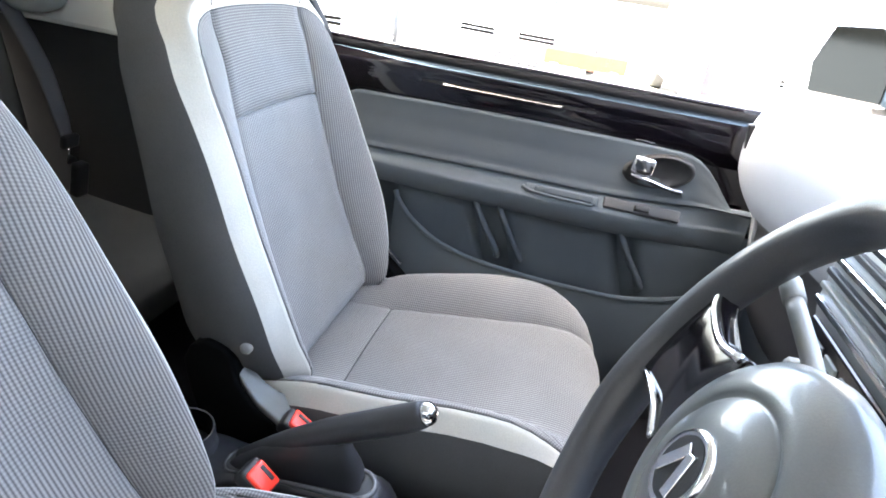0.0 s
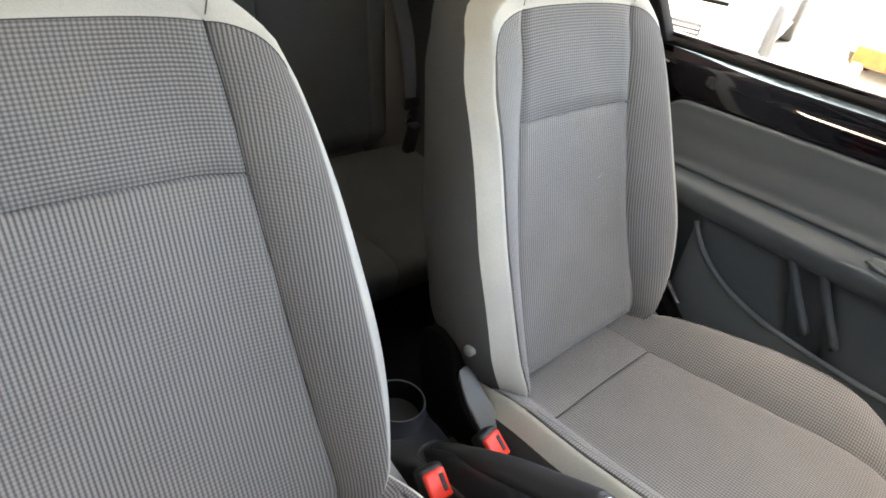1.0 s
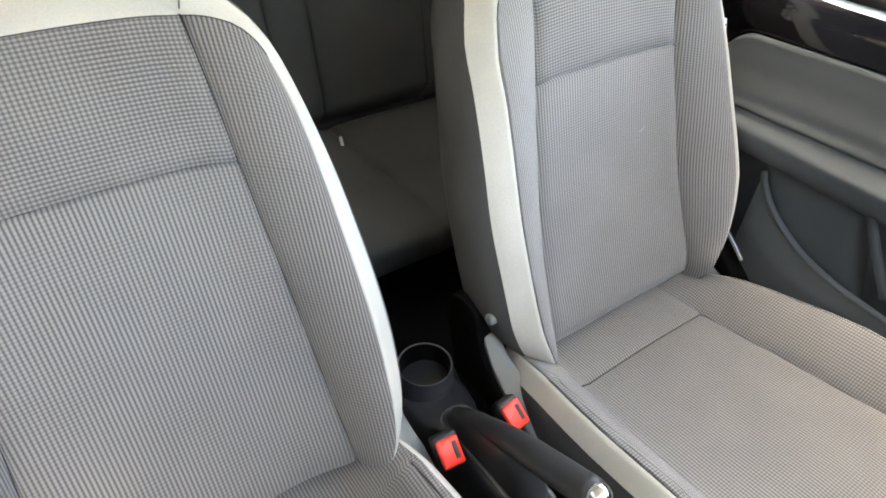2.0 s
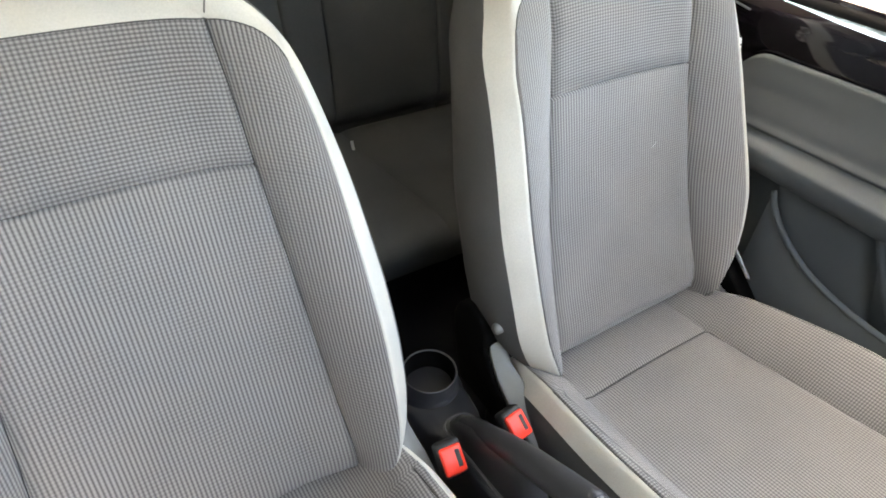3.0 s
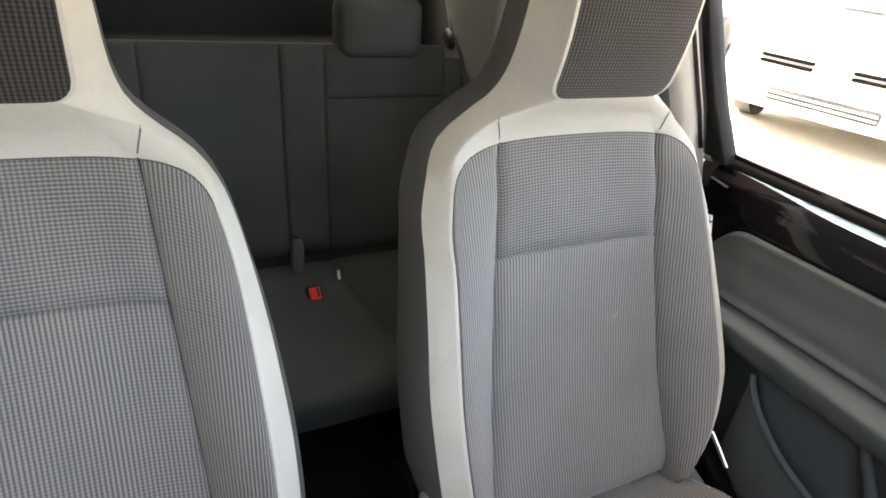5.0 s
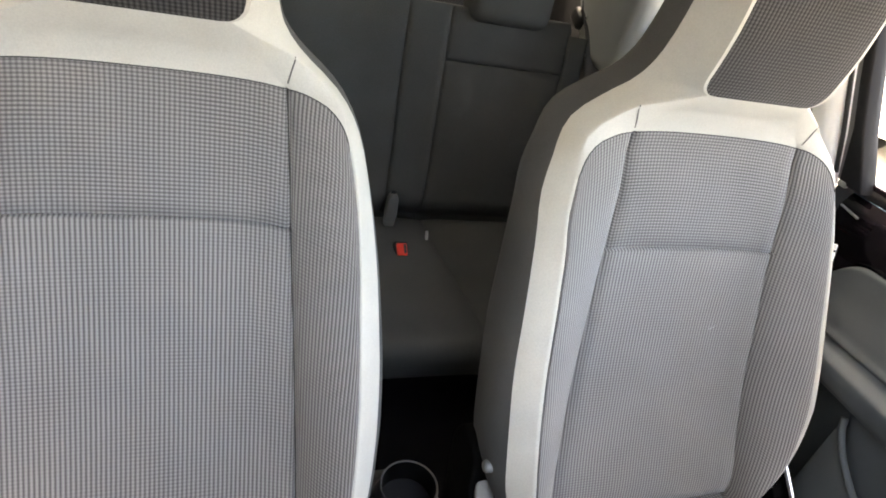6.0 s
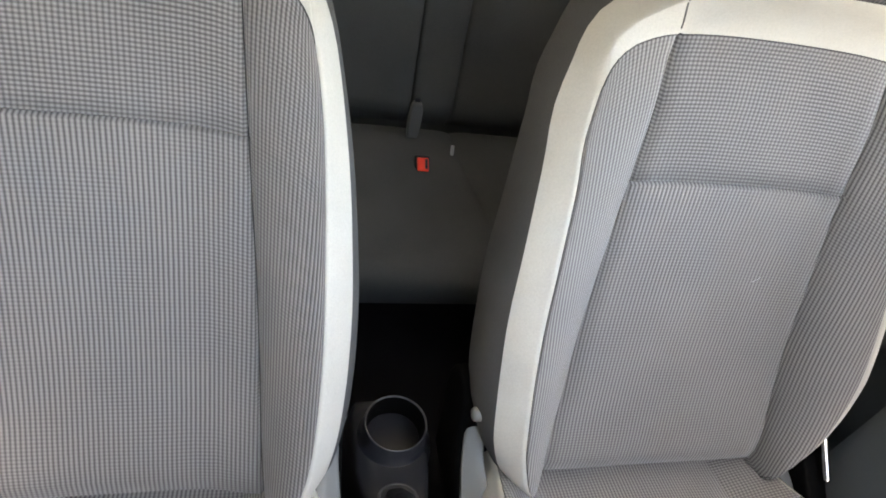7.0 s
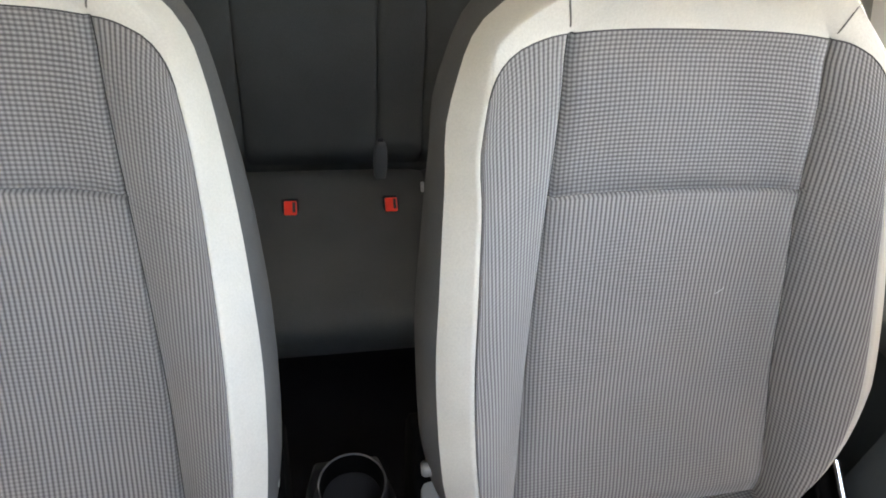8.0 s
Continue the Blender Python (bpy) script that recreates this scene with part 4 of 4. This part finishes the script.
# ---- body: side walls, pillars, roof, rear ----
for s, tagword in ((1, "passenger"), (-1, "driver")):
    k = "wall_left" if s > 0 else "wall_right"
    slab(k, (.04, 1.10, .62), (s * .668, .80, .58), SIDE, f"charcoal plastic rear side panel on the {tagword} side", "wall", .01)
    slab("wall_shelf", (.05, .36, .30), (s * .662, 1.17, 1.03), BLACK, f"black rear side trim behind the bench on the {tagword} side", "wall", .012)
    slab("wall_ledge", (.05, .47, .16), (s * .662, .75, .96), LINER, f"pale rear quarter trim on the {tagword} side", "wall", .012)
    rows = []
    for z in np.linspace(.90, 1.39, 12):
        y0 = .284 + (z - 1.02) * (.5 if z > .96 else .3)
        rows.append([(s * x, y, z) for x, y in ((.674, y0), (.656, y0 + .001), (.644, y0 + .003), (.634, y0 + .008), (.629, y0 + .020), (.628, y0 + .042), (.627, y0 + .07), (.626, y0 + .15), (.632, y0 + .19), (.668, y0 + .20))])
    part_b = surf("pillar_b", [r[5:] for r in rows], PILLAR, None, flip=s > 0)
    # edge whitened: the window light on the pillar is put into its colour
    surf("pillar_edge", [r[:6] for r in rows], EDGE, part_b, flip=s > 0)
    tagged(part_b, f"pale plastic door pillar trim on the {tagword} side", "pillar", kind="structure")
    part_c = part("pillar_c", prism_bm([(.80, .93), (.86, .90), (1.0, .91), (1.22, 1.26), (1.22, 1.39), (.82, 1.39), (.80, 1.10)], "x", s * .61 - .04, s * .61 + .04, .030, 5), PILLAR, None, "", True)
    tagged(part_c, f"pale plastic rear pillar trim on the {tagword} side", "pillar", kind="structure")
    part_a = part("pillar_a", prism_bm([(-1.20, .98), (-1.08, .98), (-.88, 1.165), (-.50, 1.36), (-.58, 1.40), (-.95, 1.20)], "x", s * .60 - .025, s * .60 + .025, .01, 2), LINER, None, "", True)
    tagged(part_a, f"pale windscreen pillar trim on the {tagword} side", "pillar", kind="structure")
    slab("roof_rail", (.06, 1.55, .07), (s * .60, .49, 1.375), LINER, f"pale roof rail on the {tagword} side", "roof rail", .02)
    slab("door_sill", (.09, 1.2, .10), (s * .665, -.30, .27), BLACK, f"black plastic door sill on the {tagword} side", "door sill", .012)
    q = surf("quarter_pane", [[(s * .655, .48, 1.03), (s * .655, .95, 1.03)], [(s * .635, .50, 1.33), (s * .635, .88, 1.33)]], GLASS, None)
    q.visible_shadow = False
    tagged(q, f"clear rear quarter window on the {tagword} side", "window", kind="structure")

ceil_pts = []
for y in np.linspace(-.58, 1.24, 14):
    zc = 1.40 - .02 * ((y - .3) / .9) ** 2
    ceil_pts.append([(x, y, zc - .035 * (abs(x) / .6) ** 4) for x in np.linspace(-.6, .6, 13)])
tagged(surf("ceiling", ceil_pts, LINER, None), "pale cloth headlining", "ceiling", kind="structure")
tagged(surf("roof", [[(p[0] * 1.04, p[1], p[2] + .04) for p in row] for row in ceil_pts], GLOSS, None), "gloss black car roof", "roof", kind="structure")
slab("wall_rear", (1.30, .05, 1.00), (0, 1.37, .75), BLACK, "charcoal tailgate trim", "wall", .01)
slab("tailgate_header", (1.20, .05, .10), (0, 1.25, 1.35), BLACK, "charcoal tailgate header", "wall", .01)
slab("parcel_shelf", (1.16, .34, .02), (0, 1.20, .925), CARPET, "black parcel shelf", "shelf", .004)
rp = surf("rear_pane", [[(-.55, 1.37, 1.25), (.55, 1.37, 1.25)], [(-.50, 1.26, 1.31), (.50, 1.26, 1.31)]], TINTED, None)
tagged(rp, "dark tinted rear window pane", "window", kind="structure")
slab("wall_front", (1.30, .05, .78), (0, -1.20, .60), CARPET, "black carpeted bulkhead under the dash", "wall")
ws = surf("windscreen", [[(-.58, -1.14, 1.0), (0, -1.18, 1.0), (.58, -1.14, 1.0)], [(-.55, -.57, 1.362), (0, -.59, 1.382), (.55, -.57, 1.362)]], GLASS, None)
ws.visible_shadow = False
tagged(ws, "clear windscreen", "window", kind="structure")


# ---- rear seat belt ----
def rear_belt(s):
    b = thing("seat_belt", "dark rear seat belt hanging in front of the bench", "seat belt", (s * .585, 1.0, .995), "rear seat belts")
    p = smooth_path([(.012, .05, .075), (.002, .012, .012), (-.002, -.045, -.030), (-.008, -.115, -.120), (-.014, -.170, -.210), (-.016, -.200, -.300), (-.016, -.212, -.352)], 6)
    tube("webbing", [(s * a, c, e) for a, c, e in p], .0235, WEB, b, 8, flat=.10, label="dark grey woven webbing")
    part("guide", box_bm((.062, .050, .040), (0, .022, -.004), (24, 0, 0), .010, 3), BLACK, b, "black plastic belt guide", True)
    part("guide_slot", box_bm((.044, .012, .014), (0, -.006, .004), (24, 0, 0), .003, 2), CHROME, b, "worn metal slot edge")
    part("guide_screw", box_bm((.014, .006, .014), (-s * .004, -.004, -.022), (24, 0, 0), .003, 2), KNOB, b)
    part("tongue", box_bm((.034, .006, .040), (-s * .016, -.222, -.388), (12, 0, 0), .003, 2), CHROME, b, "metal belt tongue")
    part("tongue_grip", box_bm((.046, .016, .032), (-s * .016, -.216, -.356), (12, 0, 0), .005, 2), BLACK, b)
    part("buckle", box_bm((.036, .026, .085), (-s * .016, -.232, -.445), (10, 0, 0), .007, 3), BLACK, b, "black belt buckle stalk", True)
    return b


rear_belt(1)
rear_belt(-1)


# ---- dashboard ----
def dashboard():
    d = thing("dashboard", "dark dashboard with a glossy white facing panel", "dashboard", (0, -.75, .27))
    oy, oz = .75, -.27

    def prof(nm, pts, m, x0=-.61, x1=.61, lab=""):
        q = smooth_path([(0, y + oy, z + oz) for y, z in pts], 4)
        rows = []
        for x in np.linspace(x0, x1, 30):
            bow = -.05 * (1 - (x / .61) ** 2)
            rows.append([(x, p[1] + bow * ss(0, .5, .62 - p[2] + .35), p[2]) for p in q])
        return surf(nm, rows, m, d, label=lab, flip=True)
    prof("facing_panel", [(-.685, .79), (-.650, .835), (-.630, .88), (-.626, .925), (-.632, .965), (-.650, .990), (-.70, 1.003), (-.76, 1.005)], DASHPAD, lab="glossy white facing panel")
    prof("top_pad", [(-.76, 1.006), (-.85, 1.008), (-1.0, 1.002), (-1.15, .985)], DASH, lab="dark soft top pad")
    prof("knee_panel", [(-.688, .792), (-.70, .77), (-.705, .70), (-.74, .60), (-.82, .50), (-.90, .44)], DASH, lab="dark lower dash panel")
    part("end_cap", prism_bm([(.062, .52), (.116, .60), (.120, .66), (.100, .715), (.05, .733), (-.30, .73), (-.30, .30), (-.12, .22), (.03, .36)], "x", .605, .625, .004), DASHPAD, d)
    st = part("console_panel", prism_bm([(.02, .30), (.105, .50), (.125, .58), (.125, .66), (.08, .70), (-.1, .66), (-.1, .30)], "x", -.115, .125, .012, 3), BRACKET, d, "satin grey centre console panel", True)
    for k, (z, m) in enumerate(((.672, CHROME), (.655, BLACK), (.638, CHROME), (.621, BLACK), (.604, GREY), (.587, CHROME))):
        part("trim_bar", box_bm((.21, .010, .008), (.005, .1275, z), (8 - 2 * k, 0, 0), bevel=.002), m, st)
    part("radio_face", box_bm((.19, .006, .045), (.005, .1245, .548), (-10, 0, 0), bevel=.003), GLOSS, st, "gloss black radio face")
    for k in range(4):
        part("radio_key", box_bm((.032, .005, .012), (-.058 + .042 * k, .1275, .548), (-10, 0, 0), bevel=.002), GREY, st)
    for x in (-.065, .075):
        lathe("knob", [(.017, 0), (.017, .014), (.014, .017), (0.0005, .017)], GREY, st, (x, .126, .505), (-90, 0, 0), 20)
    part("end_slot", box_bm((.014, .012, .046), (.600, .121, .664), (-10, 0, 0), .003), BLACK, d, "black slot in the panel end")
    part("binnacle", prism_bm([(.10, .60), (.13, .66), (.11, .72), (.05, .755), (-.15, .75), (-.15, .60)], "x", -.45, -.15, .02, 3), DASH, d, "dark instrument hood", True)
    return d


dashboard()


# ---- steering wheel ----
def steering_wheel():
    w = thing("steering_wheel", "black leather steering wheel with a grey hub and stalks", "steering wheel", (-.30, -.435, .895))
    w.rotation_euler = (radians(-66), 0, 0)
    # wheel's own plane: x across, y up the rim, z towards the driver
    R = .183
    ring = [(R * math.cos(a), R * math.sin(a) if math.sin(a) > -.85 else -.85 * R - .25 * R * (abs(math.sin(a)) - .85), 0) for a in np.linspace(0, 2 * math.pi, 64, endpoint=False)]
    n = len(ring)
    rad = [.0172 + .0025 * math.exp(-((abs(((k / n * 2 * math.pi + .4) % math.pi) - .8)) / .25) ** 2) for k in range(n)]
    tube("rim", ring, rad, WHEEL, w, 16, "black leather rim with a dull sheen", True)
    lathe("hub", [(.080, -.018), (.084, -.006), (.082, .006), (.075, .014), (.064, .0195), (.057, .0212), (.0535, .0205), (.0515, .0185), (.0495, .0205), (.044, .0245), (.03, .0285), (.0005, .030)], HUB, w, sides=56, label="smooth grey hub pad with a ring groove")
    badge = lathe("badge", [(.023, .026), (.024, .031), (.022, .033), (.019, .0322), (.0005, .0322)], CHROME, w, sides=28, label="round chrome badge")
    lathe("badge_field", [(.019, .0326), (.0005, .0328)], BLACK, badge, sides=24)
    part("badge_bar", box_bm((.0075, .026, .002), (-.007, 0, .0335), (0, 0, 20), .0006), CHROME, badge)
    part("badge_bar", box_bm((.0075, .026, .002), (.007, 0, .0335), (0, 0, -20), .0006), CHROME, badge)
    for a in (0, 180, 90):
        m = Matrix.Rotation(radians(a), 4, "Z")
        bm = prism_bm([(.072, -.046), (.110, -.034), (.150, -.040), (.176, -.052), (.176, .052), (.150, .036), (.110, .030), (.072, .044)], "z", -.010, .008, .004, 3)
        bmesh.ops.transform(bm, matrix=m, verts=bm.verts[:])
        sp = part("spoke", bm, GLOSS, w, "gloss black spoke", True)
        for side in (-1, 1):
            q = [tuple(m @ Vector(p)) for p in ((.080, side * .040, .008), (.110, side * .032, .009), (.150, side * .036, .008), (.170, side * .046, .006))]
            tube("spoke_trim", smooth_path(q, 4), .0032, CHROME, sp, 8, "chrome spoke edge")
    lathe("column", [(.05, -.20), (.055, -.10), (.06, -.03), (.03, -.012)], DASH, w, (0, 0, 0), (0, 0, 0), 24)
    for s in (-1, 1):
        p = [(s * .045, -.03, -.05), (s * .10, -.052, -.045), (s * .165, -.070, -.035)]
        tube("stalk", smooth_path(p, 5), .0065, BRACKET, w, 10, "grey column stalk")
        tube("stalk_tip", [(s * .165, -.070, -.035), (s * .185, -.076, -.032), (s * .19, -.077, -.031)], [.008, .008, .005], GREY, w, 10)
    return w


steering_wheel()


# ---- outside ----
gr = surf("ground", [[(x, y, 0) for x in (-300, -30, -6, 0, 6, 30, 300)] for y in (-300, -30, -6, 0, 6, 30, 300)], GROUND, None)
tagged(gr, "pale sunlit concrete yard", "ground", kind="structure")


# unseen wall, added only to dim the light through the driver window
slab("wall_blocker", (.20, 16.0, 3.4), (-1.65, 0, 1.7), BLOCKER, "unseen dark wall added to block light on the driver side", "wall")


def parked_car(label, at, heading, paint):
    """A small hatchback; its nose points along its own -y."""
    c = thing("parked_car", label, "car", at, "parked cars")
    c.rotation_euler = (0, 0, radians(heading))
    side = [(-1.95, .35), (-1.98, .55), (-1.90, .72), (-1.70, .82), (-1.05, .96), (-.35, 1.40), (.1, 1.48), (1.2, 1.44), (1.75, 1.0), (1.85, .7), (1.82, .30), (-1.7, .22)]
    rows = []
    pts = smooth_path([(0, y, z) for y, z in side] + [(0, *side[0])], 4)
    for u in np.linspace(-1, 1, 15):
        rows.append([(u * (.84 - .14 * ss(.9, 1.45, p[2])), p[1] * (1 - .06 * abs(u) ** 3), .25 + (p[2] - .25) * (1 - .06 * abs(u) ** 4)) for p in pts])
    surf("body", rows, paint, c, flip=True)
    for s, k in ((-1, 0), (1, -1)):
        part("side", prism_bm([(p[1], p[2]) for p in np.array(rows[k])[:-1:2]], "x", s * .80 - .02, s * .80 + .02), paint, c)
    part("windscreen", prism_bm([(-1.04, .985), (-.42, 1.385), (-.46, 1.40), (-1.09, .99)], "x", -.58, .58), CARGLASS, c, "pale reflecting windscreen")
    for s in (-1, 1):
        part("headlight", box_bm((.30, .10, .15), (s * .56, -1.80, .72), (18, 0, s * 14), .04, 3), LAMP, c, "clear headlight", True)
        for y in (-1.2, 1.15):
            lathe("wheel", [(.0005, .05), (.17, .06), (.20, .08), (.28, .09), (.295, .05), (.295, -.08)], TYRE, c, (s * .78, y, .295), (0, s * 90, 0), 28)
        part("side_window", prism_bm([(-.85, 1.0), (-.30, 1.34), (1.0, 1.36), (1.3, 1.0)], "x", s * .795 - .035, s * .795 + .035, .01), CARGLASS, c)
    grille = part("lower_grille", box_bm((.80, .05, .10), (0, -1.955, .35), bevel=.02), RUBBER, c)
    for z in (.335, .37):
        part("grille_bar", box_bm((.78, .02, .012), (0, -1.985, z), bevel=.004), paint, grille)
    part("plate", box_bm((.30, .012, .08), (.02, -1.99, .47), bevel=.003), TAG, c)
    for s in (-1, 1):
        for z in (.578, .622):
            part("lamp_slit", box_bm((.40, .05, .026), (s * .335, -1.962, z), (0, 0, s * 5), .006), DEEP, c)
    return c


parked_car("white parked hatchback facing the car, glaring in the sun", (6.30, 2.73, 0), -76, CARPAINT)
parked_car("white parked hatchback standing farther along the yard", (8.35, .42, 0), -94, CARPAINT)
parked_car("dark blue parked hatchback behind the white one", (7.6, 6.4, 0), -70, DARKPAINT)
parked_car("white parked hatchback at the far end of the row", (8.2, -2.3, 0), -86, CARPAINT)


def barrier(at, turn, length, low, label):
    """A plastic barrier board on two feet; low is the height of its lower edge."""
    b = thing("orange_barrier", label, "barrier", at, "barriers")
    b.rotation_euler = (0, 0, radians(turn))
    part("panel", box_bm((.05, length, .17), (0, 0, low + .085), bevel=.02), ORANGE, b)
    for y in (-.36 * length, .36 * length):
        part("foot", prism_bm([(-.16, 0), (.16, 0), (.14, .05), (.035, .09), (.03, low + .02), (-.03, low + .02), (-.035, .09), (-.14, .05)], "y", y - .04, y + .04, .008), TAG, b, "pale barrier foot")
    return b


barrier((6.05, -.34, 0), 4, .86, .41, "long orange plastic barrier in front of a white car")
barrier((6.02, .88, 0), -8, .50, .20, "short low orange plastic barrier on the yard")


def striped_trestle(at, turn):
    """A dark barrier board with slanted pale stripes between two splayed legs."""
    b = thing("striped_trestle", "dark trestle board with slanted white stripes on splayed legs", "barrier", at)
    b.rotation_euler = (0, 0, radians(turn))
    board = part("board", box_bm((.03, .52, .26), (0, 0, .63), bevel=.008), MAROON, b, "dark maroon board")
    for y in (-.15, 0, .15):
        part("stripe", prism_bm([(y - .075, .515), (y - .03, .515), (y + .075, .745), (y + .03, .745)], "x", -.0185, -.0155), TAG, board, "white slanted stripe")
    for y in (-.30, .30):
        for lean in (-1, 1):
            tube("leg", [(lean * .02, y, .80), (lean * .16, y, .004)], .028, TAG, b, 10, "white tubular leg")
    return b


striped_trestle((4.93, -1.56, 0), 6)
